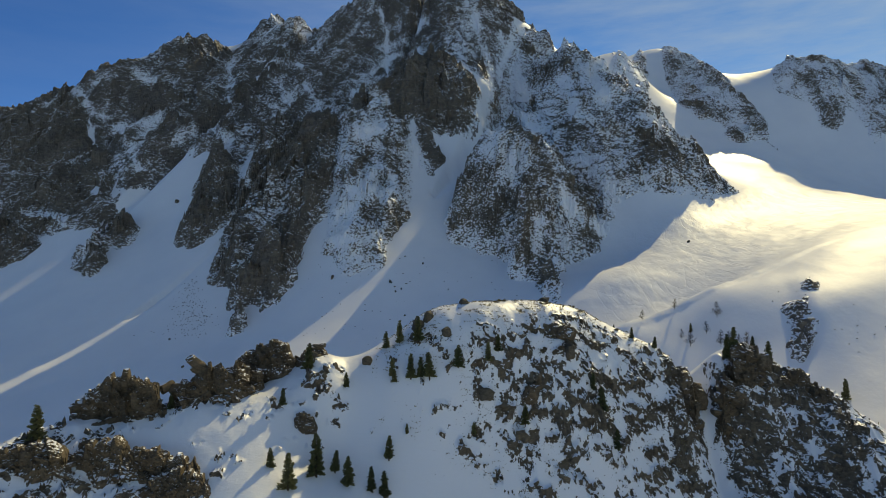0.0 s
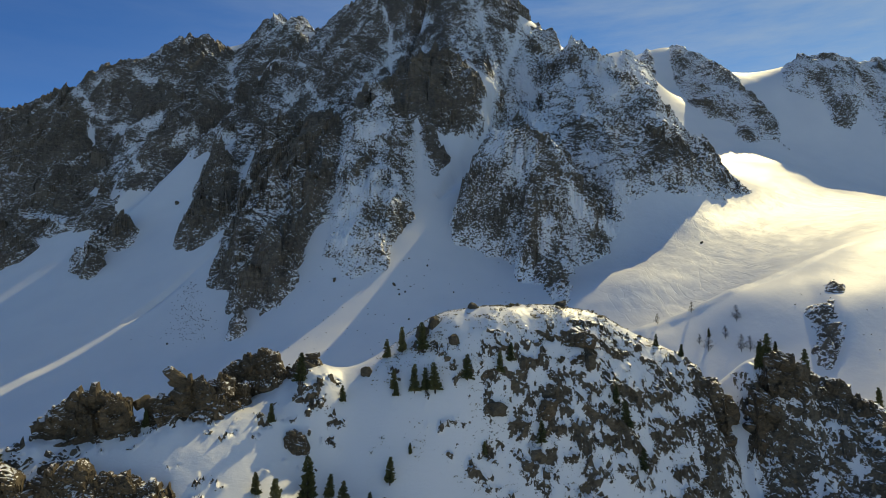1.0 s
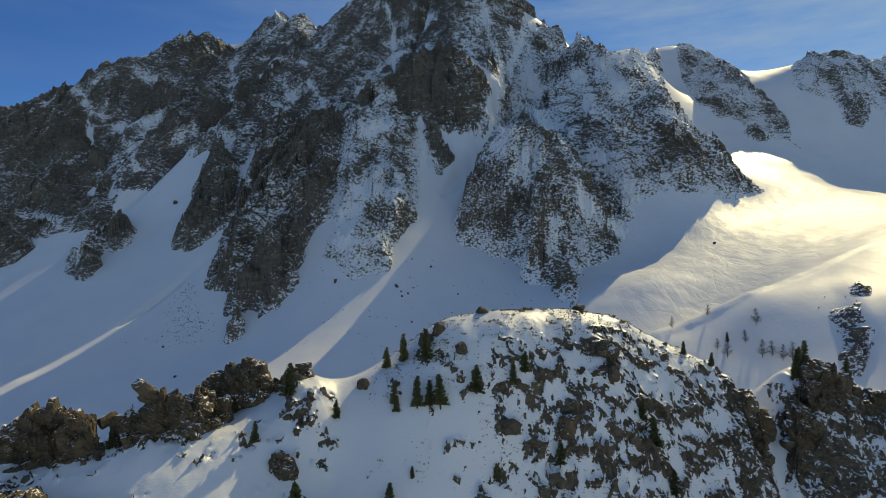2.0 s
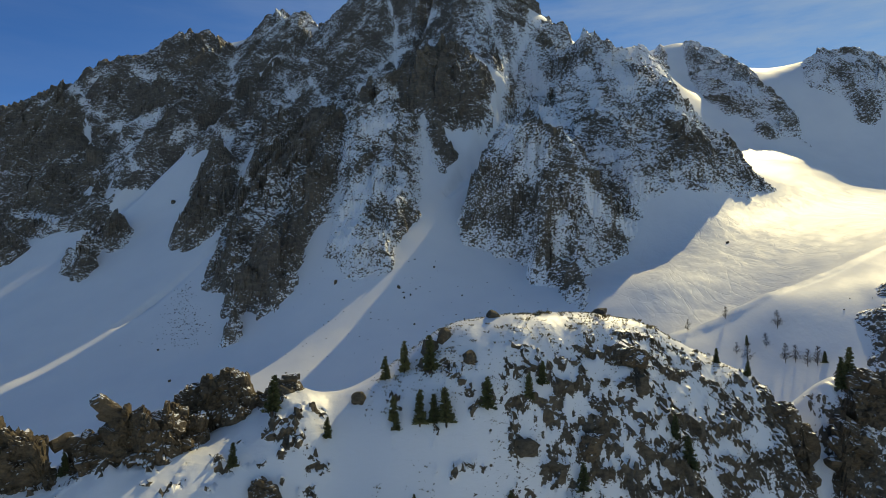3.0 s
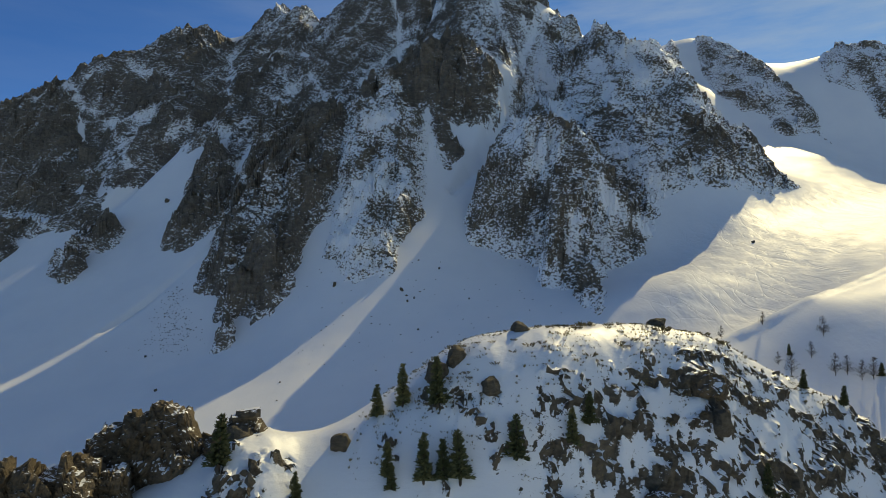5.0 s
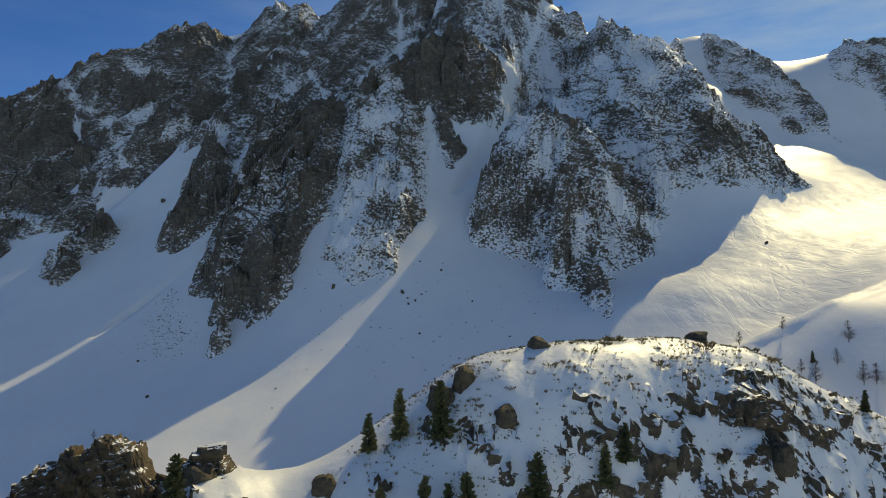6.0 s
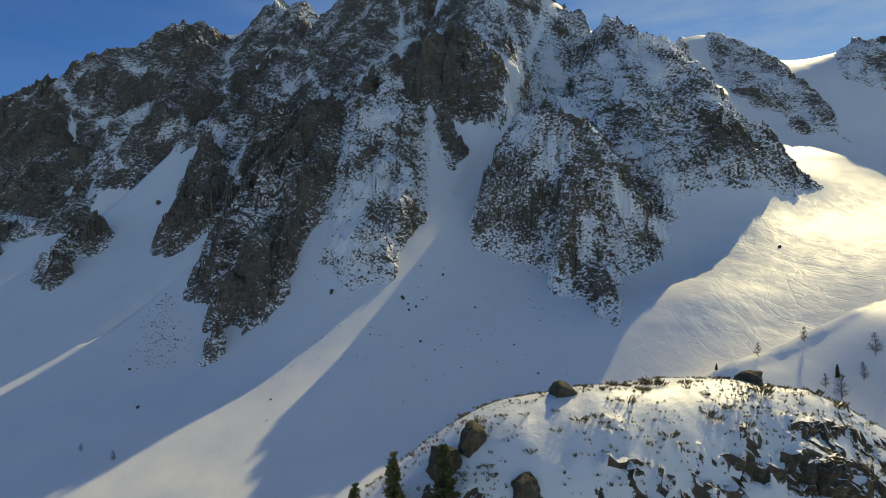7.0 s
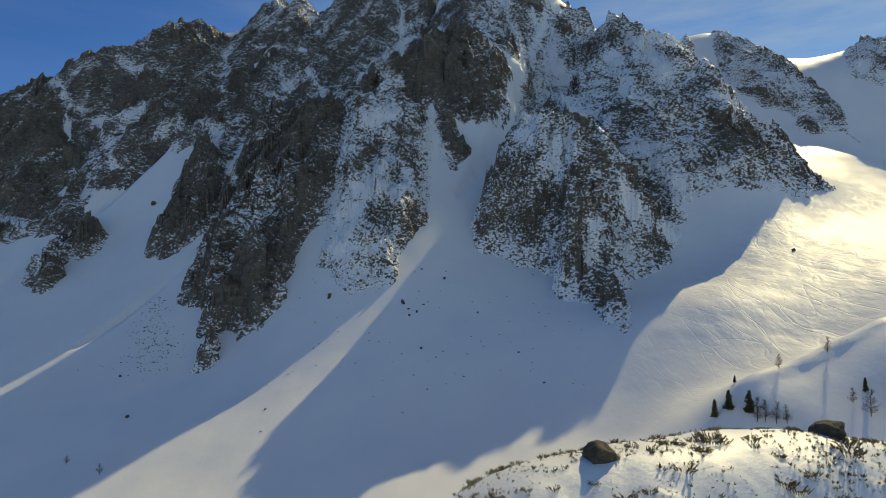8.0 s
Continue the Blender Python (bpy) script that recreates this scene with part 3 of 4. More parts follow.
cliff("small dark rock rib in the snow couloir", CLIFFS["chip"], ROCK_DARK, 10, ease=9, seed=8)
cliff("brown rock tower beside the snow couloir", CLIFFS["tower"], ROCK_DARK, 22, ease=28, seed=9, lean=-0.3)
cliff("summit rocks powdered with fresh snow", CLIFFS["summit"], ROCK_UPPER, 4, seed=10, rugged=0.75, bare_add=0.05)
cliff("wide rock buttress dusted with snow", CLIFFS["right"], ROCK_DUSTED, 14, ease=28, seed=11, lean=0.35, rib=7, bare_add=-0.1, front=prow)
cliff("dark rock island standing in the snow apron", CLIFFS["island"], ROCK_DARK, 16, ease=12, seed=12, lean=-0.2)
cliff("thinly snowed rocks in the head of the couloir", CLIFFS["couloir"], ROCK_DUSTED, 1.5, ease=8, rib=2.5, rib_size=16, rag=4, rugged=0.5, seed=17, bare_add=0.1)
cliff("distant rocky peak with snow between its ribs", CLIFFS["far_peak"], ROCK_DUSTED, 7, rib=6, rugged=0.55, seed=13, lean=0.4)
cliff("distant snowy rock knob on the ridge", CLIFFS["far_peak2"], ROCK_DUSTED, 4, rib=4, rugged=0.55, seed=14)
cliff("distant rock wall above the shaded bowl", CLIFFS["far_wall"], ROCK_DUSTED, 7, rib=5, rugged=0.55, seed=15)
cliff("low broken rocks at the end of the spur", CLIFFS["spur_tip"], ROCK_DUSTED, 5, ease=6, seed=16)

FLANK_ROCKS = [[(182, 318), (188, 320), (189, 311), (184, 303), (180, 310)], [(166, 305), (173, 307), (178, 301), (173, 293), (165, 296)], [(164, 297), (172, 296), (175, 286), (168, 279), (158, 274), (158, 283), (161, 288)]]
for i, line in enumerate(FLANK_ROCKS):
    cliff("dark broken rocks on a steep snowy flank", line, ROCK_DARK, 1.7, ease=3.0, rib=1.5, rib_size=9, seed=60 + i, rag=2.6, step=0.4, rugged=0.5, bare_add=0.35)


# ---- near ridge ----
def patch(x, y, cx, cy, rx, ry):
    return np.exp(-((x - cx) / rx) ** 2 - ((y - cy) / ry) ** 2)


def crag(x, y):
    """The dark crag east of the knoll, and the flank that faces it."""
    side = np.clip((x - 73.5) / 3, 0, 1) * np.clip((128 - x) / 12, 0, 1) * np.clip((181 - y) / 4, 0, 1)
    return np.maximum(side, 0.9 * np.clip((x - 57) / 6, 0, 1) * np.clip((70.5 - x) / 1.5, 0, 1) * np.clip((176 - y) / 4, 0, 1))


def gully(x, y):
    """The narrow snow gully between the two."""
    return np.exp(-((x - 71.8 - 0.6 * wave(y / 9, y * 0, 4)) / 1.6) ** 2)


def knoll_rock(x, y):
    """Where the near ridge is rocky: 0 smooth snow, 1 broken rock."""
    r = 0.85 * patch(x, y, 28, 152, 20, 10) + 0.8 * patch(x, y, 52, 158, 16, 13) + 1.1 * patch(x, y, 88, 170, 24, 16) + 0.6 * patch(x, y, 20, 140, 22, 9) + 0.7 * patch(x, y, 66, 168, 6, 8)
    r = r + 1.0 * patch(x, y, -66, 116, 14, 12) + 0.8 * patch(x, y, -48, 133, 14, 6) + 0.7 * patch(x, y, -30, 143, 6, 6) + 0.7 * patch(x, y, 115, 166, 18, 12) + 0.55 * patch(x, y, -27, 140, 4.5, 8)
    r = r + 0.8 * patch(x, y, 58, 158, 9, 8) + 0.7 * patch(x, y, 43, 163, 9, 5) + 0.5 * patch(x, y, 33, 159, 6, 4) + 0.5 * patch(x, y, -6, 149, 5, 4) + 0.3 * patch(x, y, 5, 146, 12, 5)
    r = r + 0.9 * patch(x, y, -72, 109, 20, 9) + 0.3 * patch(x, y, -45, 122, 7, 4) - 1.2 * patch(x, y, -57, 120.5, 7, 2.2)
    return np.clip(np.maximum(r, 0.95 * crag(x, y)) - 1.5 * gully(x, y), 0, 1)


def knoll_sheet(x, y):
    z = near(x, y)
    z = z + 4.4 * patch(x, y, -27.0, 140.5, 4.2, 7.5)
    rock = knoll_rock(x, y)
    up = z + 0.7 * y
    z = z + rolling(x, y, 16, 3, seed=31) * (0.35 + 0.5 * rock)
    wx = x + 2.0 * rolling(x, y, 9, 2, seed=33)
    cut = np.clip(rock * 0.85 + (0.55 + 0.4 * rock) * rolling(wx, up, 6.5, 6, seed=39, gain=0.8) - 0.57, 0, 1)
    cut = np.clip((cut - 0.16) * 3.2, 0, 1)
    cut = cut * cut * (3 - 2 * cut)
    on_crag = crag(x, y)
    cut = np.maximum(cut, np.clip(on_crag * (0.45 + 0.9 * rolling(x + 0.1 * y, 0.35 * y, 6.5, 4, seed=43, gain=0.6)), 0, 1)) * (1 - gully(x, y))
    z = z + on_crag * 2.4 * (ribs(x + 0.12 * y, 0.25 * y, 8.5, 3, seed=45, gain=0.5) - 0.8) - 2.5 * gully(x, y) * np.clip((182 - y) / 8, 0, 1)
    cut = cut * np.clip((91.0 - near(x, y)) / 4, 0, 1) * (1 - 0.9 * patch(x, y, -17, 150, 6, 4))
    big = ribs(x + 0.15 * y, 0.7 * y, 11, 3, seed=35, gain=0.5) - 0.8
    z = z + rock * 0.9 * big + cut * (0.35 + 0.55 * facets(wx, up + 0.2 * x, 3.4, 51, 0.45, 0.2) + 0.5 * facets(x, up, 1.6, 53, 0.5, 0.2))
    f = z + 0.3 * wx + 2.6 * rolling(x, y, 12, 3, seed=37)
    return z + 0.4 * cut * ledges(f, 3.3, 3) + 0.05 * rolling(x, y, 2.2, 3, seed=41), cut


kx, ky = np.meshgrid(steps((-160, -100, 1.2), (-100, 130, 0.4), (130, 180, 1.2)), steps((84, 104, 1.2), (104, 182, 0.34), (182, 240, 1.2)))
kz, kcut = knoll_sheet(kx, ky)
rim = np.clip(np.minimum(np.minimum((ky - 84) / 16, (240 - ky) / 6), np.minimum((kx + 160) / 12, (180 - kx) / 12)), 0, 1)
rim = rim * rim * (3 - 2 * rim)
kz = kz * rim + (land_sheet(kx, ky) - 3) * (1 - rim)
kbed = kz + 0.2 * kx
kout = kcut * (facets(kx, 1.1 * kbed, 4.4, 91, 0.45, 0.16) + facets(kx, 1.2 * kbed, 1.9, 93, 0.5, 0.2) + 0.8 * facets(kx, 1.2 * kz, 0.9, 95, 0.4, 0.2))
kout = np.clip(kout, -0.5, 0.7) * np.clip((90.0 - kz) / 3.5, 0.15, 1)
knoll = tagged(grid_mesh("knoll", kx + 0.3 * kout, ky - kout, kz, mat=ROCK_NEAR, bare=kcut * (0.75 + 0.2 * crag(kx, ky)), broken=kcut), "rounded knoll of snow and broken brown rock", "rocky knoll", kind="structure")

# ---- things ----
def part(name, bm, mat, parent=None, label=""):
    me = bpy.data.meshes.new(name)
    bm.to_mesh(me)
    bm.free()
    me.materials.append(mat)
    ob = new(name, me)
    if parent is not None:
        ob.parent = parent
    if label:
        ob["label"] = label
    return ob


def plain_material(name, low, high, scale, rough=0.8):
    m, nodes, links, bsdf = material(name)
    info = nodes.new("ShaderNodeObjectInfo")
    grain = noise_node(nodes, links, scale, 4, 0.6)
    shift = math_node(nodes, links, "ADD", math_node(nodes, links, "MULTIPLY", grain, 0.75), math_node(nodes, links, "MULTIPLY", info.outputs["Random"], 0.25))
    links.new(ramp_node(nodes, links, shift, [(0.3, low), (0.75, high)]), bsdf.inputs["Base Color"])
    bsdf.inputs["Roughness"].default_value = rough
    bsdf.inputs["Specular IOR Level"].default_value = 0.2
    return m


NEEDLES = plain_material("dark_pine_needles", (0.05, 0.064, 0.028), (0.22, 0.21, 0.095), 1.6)
HEATH = plain_material("brown_green_heath", (0.12, 0.10, 0.045), (0.44, 0.36, 0.18), 2.0)
BARK = plain_material("grey_brown_bark", (0.05, 0.04, 0.032), (0.14, 0.11, 0.085), 3.0)


def stick(bm, a, b, ra, rb, sides=5):
    a, b = Vector(a), Vector(b)
    q = (b - a).to_track_quat("Z", "Y")
    ring = []
    for p, r in ((a, ra), (b, rb)):
        ring.append([bm.verts.new(p + q @ Vector((r * math.cos(2 * math.pi * k / sides), r * math.sin(2 * math.pi * k / sides), 0))) for k in range(sides)])
    for k in range(sides):
        bm.faces.new((ring[0][k], ring[0][(k + 1) % sides], ring[1][(k + 1) % sides], ring[1][k]))
    bm.faces.new(ring[1])


def tuft(bm, at, way, size, rnd, blades=4, wide=0.30):
    """A clump of needles: a few narrow blades fanned round a twig."""
    at, way = Vector(at), Vector(way).normalized()
    side = way.orthogonal().normalized()
    for k in range(blades):
        ang = 2 * math.pi * (k + rnd.random() * 0.6) / blades
        s = Matrix.Rotation(ang, 3, way) @ side
        tip = at + (way * (0.7 + 0.5 * rnd.random()) + s * 0.6) * size
        w = way.cross(s).normalized() * size * wide
        v = [bm.verts.new(p) for p in (at - way * size * 0.2, at + s * size * 0.35 + w + way * 0.3 * size, tip, at + s * size * 0.35 - w + way * 0.3 * size)]
        bm.faces.new(v)


def pine(height, spread, seed, label, lean=0.03, bare_foot=0.08):
    """An evergreen with a tapered trunk and whorls of drooping, uneven boughs."""
    rnd = random.Random(seed)
    root = tagged(new("pine_tree"), label, "tree", group="pines on the near ridge")
    bm = bmesh.new()
    tipx = height * lean * (rnd.random() * 2 - 1)
    knots = 5
    for k in range(knots):
        f0, f1 = k / knots, (k + 1) / knots
        stick(bm, (tipx * f0 ** 2, 0, height * f0 - (0.6 if k == 0 else 0)), (tipx * f1 ** 2, 0, height * f1 * 0.985), height * 0.028 * (1 - f0) + 0.02, height * 0.028 * (1 - f1) + 0.015, 6)
    part("trunk", bm, BARK, root)
    bm = bmesh.new()
    levels = 26
    for lv in range(levels):
        f = bare_foot + (1 - bare_foot) * (lv + rnd.random() * 0.7) / levels
        reach = spread * (1 - f) ** 0.75 * (0.72 + 0.5 * rnd.random()) + 0.03 * height
        for b in range(rnd.randint(5, 8) if f < 0.85 else 4):
            a = rnd.random() * 2 * math.pi
            length = reach * (0.55 + 0.6 * rnd.random())
            droop = -0.18 + 0.75 * f * rnd.random()
            way = Vector((math.cos(a), math.sin(a), droop)).normalized()
            foot = Vector((tipx * f * f, 0, f * height))
            n = max(2, int(length / (0.06 * height)) + 1)
            for i in range(n):
                g = (i + 0.6) / n
                at = foot + way * length * g + Vector((0, 0, 0.12 * length * g * g))
                tuft(bm, at, way + Vector((0, 0, 0.5)), height * (0.078 - 0.035 * f) * (0.8 + 0.5 * rnd.random()), rnd)
    tuft(bm, (tipx, 0, height * 0.97), (0, 0, 1), height * 0.06, rnd, 5)
    part("crown", bm, NEEDLES, root)
    return root


def bare_tree(height, seed, label):
    """A leafless larch: a crooked thin trunk and many fine ascending branches."""
    rnd = random.Random(seed)
    root = tagged(new("bare_larch"), label, "tree", group="bare larches on the snow")
    trunk, twigs = bmesh.new(), bmesh.new()
    line = [Vector((0, 0, -0.6))]
    for k in range(6):
        line.append(Vector((rnd.uniform(-0.03, 0.03) * height * (k + 1) / 3, rnd.uniform(-0.03, 0.03) * height, height * (k + 1) / 6)))
    for k in range(6):
        stick(trunk, line[k], line[k + 1], height * 0.017 * (1 - k / 6.5), height * 0.017 * (1 - (k + 1) / 6.5), 5)
    part("trunk", trunk, BARK, root)
    for k in range(95):
        f = 0.12 + 0.84 * rnd.random()
        q = f * 6
        i = min(int(q), 5)
        p0 = line[i].lerp(line[i + 1], q - i)
        a = rnd.random() * 2 * math.pi
        ln = height * (0.34 * (1.08 - f) + 0.05) * (0.5 + 0.7 * rnd.random())
        p1 = p0 + Vector((math.cos(a), math.sin(a), rnd.uniform(0.2, 1.0))).normalized() * ln
        stick(twigs, p0, p1, height * 0.0042, height * 0.0018, 3)
        for _ in range(4):
            s = p0.lerp(p1, 0.25 + 0.7 * rnd.random())
            stick(twigs, s, s + Vector((rnd.uniform(-1, 1), rnd.uniform(-1, 1), rnd.uniform(0, 1.2))).normalized() * ln * 0.4, height * 0.0028, height * 0.0014, 3)
    part("branchwork", twigs, BARK, root)
    return root


def block(size, turn, at, seed, chips=7, cuts=2):
    """A broken stone: the hull of a skewed box with a few corners knocked off and extra points on its sides."""
    rnd = random.Random(seed)
    bm = bmesh.new()
    pts = []
    for sx in (-1, 1):
        for sy in (-1, 1):
            for sz in (-1, 1):
                k = rnd.uniform(0.62, 1.0)
                c = Vector((sx * k * rnd.uniform(0.7, 1), sy * k * rnd.uniform(0.7, 1), sz * rnd.uniform(0.55, 1)))
                if rnd.random() < 0.4:
                    pts += [Vector((c.x * 0.5, c.y, c.z)), Vector((c.x, c.y * 0.5, c.z)), Vector((c.x, c.y, c.z * 0.45))]
                else:
                    pts.append(c)
    for _ in range(chips):
        v = Vector((rnd.gauss(0, 1), rnd.gauss(0, 1), rnd.gauss(0, 1))).normalized()
        pts.append(v * rnd.uniform(0.95, 1.12))
    m = Matrix.Translation(at) @ turn.to_4x4() @ Matrix.Diagonal((*size, 1))
    for p in pts:
        bm.verts.new(m @ p)
    got = bmesh.ops.convex_hull(bm, input=bm.verts)
    bmesh.ops.delete(bm, geom=list({v for v in got["geom_interior"] + got["geom_unused"] if isinstance(v, bmesh.types.BMVert)}), context="VERTS")
    # worn and chipped faces
    bmesh.ops.subdivide_edges(bm, edges=bm.edges[:], cuts=cuts, use_grid_fill=True)
    off = Vector((seed * 0.37, seed * 0.73, seed * 0.11))
    amp = 0.24 * min(size)
    for v in bm.verts:
        q = v.co / max(size) * 2.6 + off
        v.co += amp * (noise.noise_vector(q) + 0.7 * noise.noise_vector(q * 2.7) + (0.45 * noise.noise_vector(q * 6.5) if cuts > 2 else Vector()))
    bmesh.ops.triangulate(bm, faces=bm.faces[:])
    return bm


def outcrop(label, at, size, outline, seed, pieces=26, turn=0.0, grain=0.26, extra=()):
    """A standing mass of cracked rock with loose blocks wedged along it; outline: how high it stands from end to end."""
    rnd = random.Random(seed)
    w, d, h = size
    n = len(outline) - 1
    cell = 0.11 + 0.010 * h
    nu, nv = max(24, int(w / cell)), max(26, int(2.2 * h / cell))
    u, v = np.meshgrid(np.linspace(0, 1, nu), np.linspace(0, 1, nv))
    top = np.interp(u + 0.02 * wave(v * 3, u * 3, seed), np.linspace(0, 1, n + 1), outline)
    top = top * (1 + 0.13 * facets(u * w / h * 5, v * 0, 1.0, seed, 0.5, 0.6))
    end = np.clip(np.minimum(u, 1 - u) / 0.2, 0, 1) ** 0.6
    arc = np.pi * v
    fold = np.sign(np.cos(arc)) * np.abs(np.cos(arc)) ** 0.75
    x = (u - 0.5) * w
    y = -0.5 * d * fold * (0.35 + 0.65 * end)
    z = -0.35 * h + (top * h + 0.35 * h) * np.abs(np.sin(arc)) ** 0.6 * (0.25 + 0.75 * end)
    bed = z + 0.3 * x
    out = facets(x + 0.4 * y, bed, 0.42 * h, seed + 1, 0.55, 0.13) + facets(x, 1.1 * bed, 0.19 * h, seed + 2, 0.6, 0.2) + facets(x + y, 1.2 * bed, 0.085 * h, seed + 3, 0.6, 0.24) + 0.10 * h * rolling(x, z, 0.4 * h, 3, seed)
    # upright and bedding cracks, and a broken surface between them
    crack = np.clip(1 - np.abs(wave(x / 1.7 + 0.3 * wave(bed / 1.2, x / 3, seed), bed / 6.0, seed + 4)) * 7, 0, 1) + np.clip(1 - np.abs(wave(x / 5.0, bed / 1.1, seed + 5)) * 7, 0, 1)
    out = 0.75 * out - 0.28 * crack + 0.6 * facets(x, 1.3 * bed, 0.42, seed + 6, 0.6, 0.25) + 0.25 * ledges(bed + 0.8 * wave(x / 4, z / 4, seed), 1.6)
    nx, ny = 0.25 * (2 * u - 1), -fold
    x, y, z = x + out * nx, y + out * ny * 0.8, z + 0.55 * np.abs(np.sin(arc)) * out
    root = grid_mesh("rock_outcrop", x, y, z, mat=ROCK_STONE, smooth=False)
    for k in range(pieces // 2):
        f = 0.06 + 0.88 * ((k * 0.618) % 1.0)
        s = h * grain * rnd.uniform(0.4, 0.85)
        up = rnd.random() ** 0.7
        e = Euler((rnd.uniform(-0.5, 0.5), rnd.uniform(-0.3, 0.7), rnd.uniform(-0.9, 0.9)))
        t = float(np.interp(f, np.linspace(0, 1, n + 1), outline))
        sz = (s * rnd.uniform(0.8, 1.4), s * rnd.uniform(0.7, 1.1), s * rnd.uniform(0.6, 1.0))
        part("rock_block", block(sz, e.to_matrix(), ((f - 0.5) * w, -0.5 * d * (1 - up) * 0.75, up * t * h - 0.6 * s), seed * 101 + k), ROCK_STONE, root)
    for (x, y, z), sz, tip in extra:
        part("rock_block", block(sz, Euler(tip).to_matrix(), (x, y, z), seed * 7 + int(x * 10)), ROCK_STONE, root)
    root.matrix_world = pose(*at, 0, 0, turn)
    return tagged(root, label, "rock outcrop")


def boulder(label, at, size, seed, tip=(0, 0, 0)):
    bm = block(size, Euler(tip).to_matrix(), (0, 0, 0), seed, 16, 5)
    big = max(size) > 2.2
    for _ in range(0 if big else 1):
        bmesh.ops.smooth_vert(bm, verts=bm.verts[:], factor=0.5, use_axis_x=True, use_axis_y=True, use_axis_z=True)
    for f in bm.faces:
        f.smooth = not big
    ob = part("boulder", bm, ROCK_STONE if big else ROCK_BARE)
    ob.matrix_world = pose(*at)
    return tagged(ob, label, "boulder")


def foot(x, y, sink=0.3):
    """The height of whatever snow lies on top there."""
    return max(float(knoll_sheet(np.array([x]), np.array([y]))[0][0]) if -150 < x < 175 and 90 < y < 236 else -999, float(land_sheet(np.array([x]), np.array([y]))[0])) - sink


# ---- where they stand: x, y and size in metres ----
PINES = [(-75.5, 115.9, 6.7), (-56.2, 128.8, 3.4), (-34.6, 134.3, 3.8), (-30.4, 140.0, 6.3), (-34.1, 123.2, 3.9), (-25.7, 126.8, 8.7), (-29.9, 120.7, 7.2), (-22.3, 129.1, 4.8), (-19.4, 127.3, 5.9), (-14.6, 127.4, 5.2), (-11.9, 127.3, 5.4), (-11.5, 132.7, 5.4), (-13.8, 150.1, 4.2), (-10.5, 150.4, 5.6), (-5.9, 148.5, 6.1), (-11.6, 143.4, 4.6), (-11.2, 142.8, 3.2), (-7.4, 143.3, 5.9), (-5.1, 143.6, 4.8), (-3.1, 143.6, 6.4)]
PINES_EAST = [(3.7, 145.3, 5.4), (10.7, 147.1, 4.7), (13.2, 148.8, 4.2), (38.5, 150.3, 6.2), (41.6, 148.7, 4.7), (36.6, 151.8, 4.3), (6.9, 140.4, 2.9), (-7.9, 136.7, 2.3), (19.0, 143.9, 4.8), (80.8, 176.7, 7.0), (83.1, 177.8, 6.7), (92.7, 177.1, 6.3), (146.4, 293.5, 5.0), (159.4, 246.3, 8.7), (52.0, 171.1, 3.2), (58.2, 171.0, 3.5), (-22.0, 141.2, 3.4), (81.7, 327.0, 6.4), (86.0, 325.7, 7.0), (92.4, 335.7, 2.8), (91.0, 321.6, 7.6), (126.9, 317.6, 4.8)]
LARCHES = [(125.9, 336.2, 6.1), (107.3, 334.0, 6.0), (97.2, 315.9, 7.4), (92.1, 318.4, 8.4), (94.4, 317.5, 7.4), (99.8, 314.9, 6.6), (121.5, 315.5, 5.5), (-191.9, 399.5, 4.8), (-168.4, 386.6, 5.6), (123.5, 309.8, 8.9), (132.7, 312.5, 6.7), (135.0, 301.5, 8.5), (138.1, 299.6, 7.5), (140.8, 295.6, 7.5), (140.7, 318.3, 8.5), (143.8, 293.8, 8.3)]
BOULDERS = [(-6.2, 151.8, 2.8, 2.8), (-3.6, 152.2, 2.2, 2.6), (5.2, 157.7, 2.3, 1.6), (26.9, 165.2, 2.5, 1.9), (0.8, 149.1, 2.2, 1.9), (-17.9, 147.1, 2.4, 1.9), (64.7, 169.2, 5.2, 6.1), (70.2, 172.7, 4.7, 6.3), (20.7, 146.6, 3.2, 3.8), (31.2, 152.6, 2.6, 3.0), (9.9, 144.4, 3.4, 2.6), (30.8, 155.4, 4.4, 3.0), (-52.6, 130.6, 1.9, 1.2), (-30.1, 145.1, 3.4, 1.8)]
STONES = [(-283.5, 656.0, 5.4, 4.8), (-89.6, 500.0, 2.7, 4.6), (-41.2, 490.2, 2.2, 1.8), (-36.8, 480.3, 1.8, 1.8), (-41.9, 490.9, 2.8, 2.4), (-16.7, 512.8, 1.8, 2.2), (-32.6, 483.4, 1.7, 1.7), (4.2, 482.3, 1.4, 1.4), (-181.5, 433.2, 2.4, 1.8), (-209.7, 475.8, 2.0, 1.7), (-27.8, 452.1, 1.6, 1.6), (192.0, 481.6, 2.0, 2.0), (191.1, 481.0, 2.6, 1.8)]
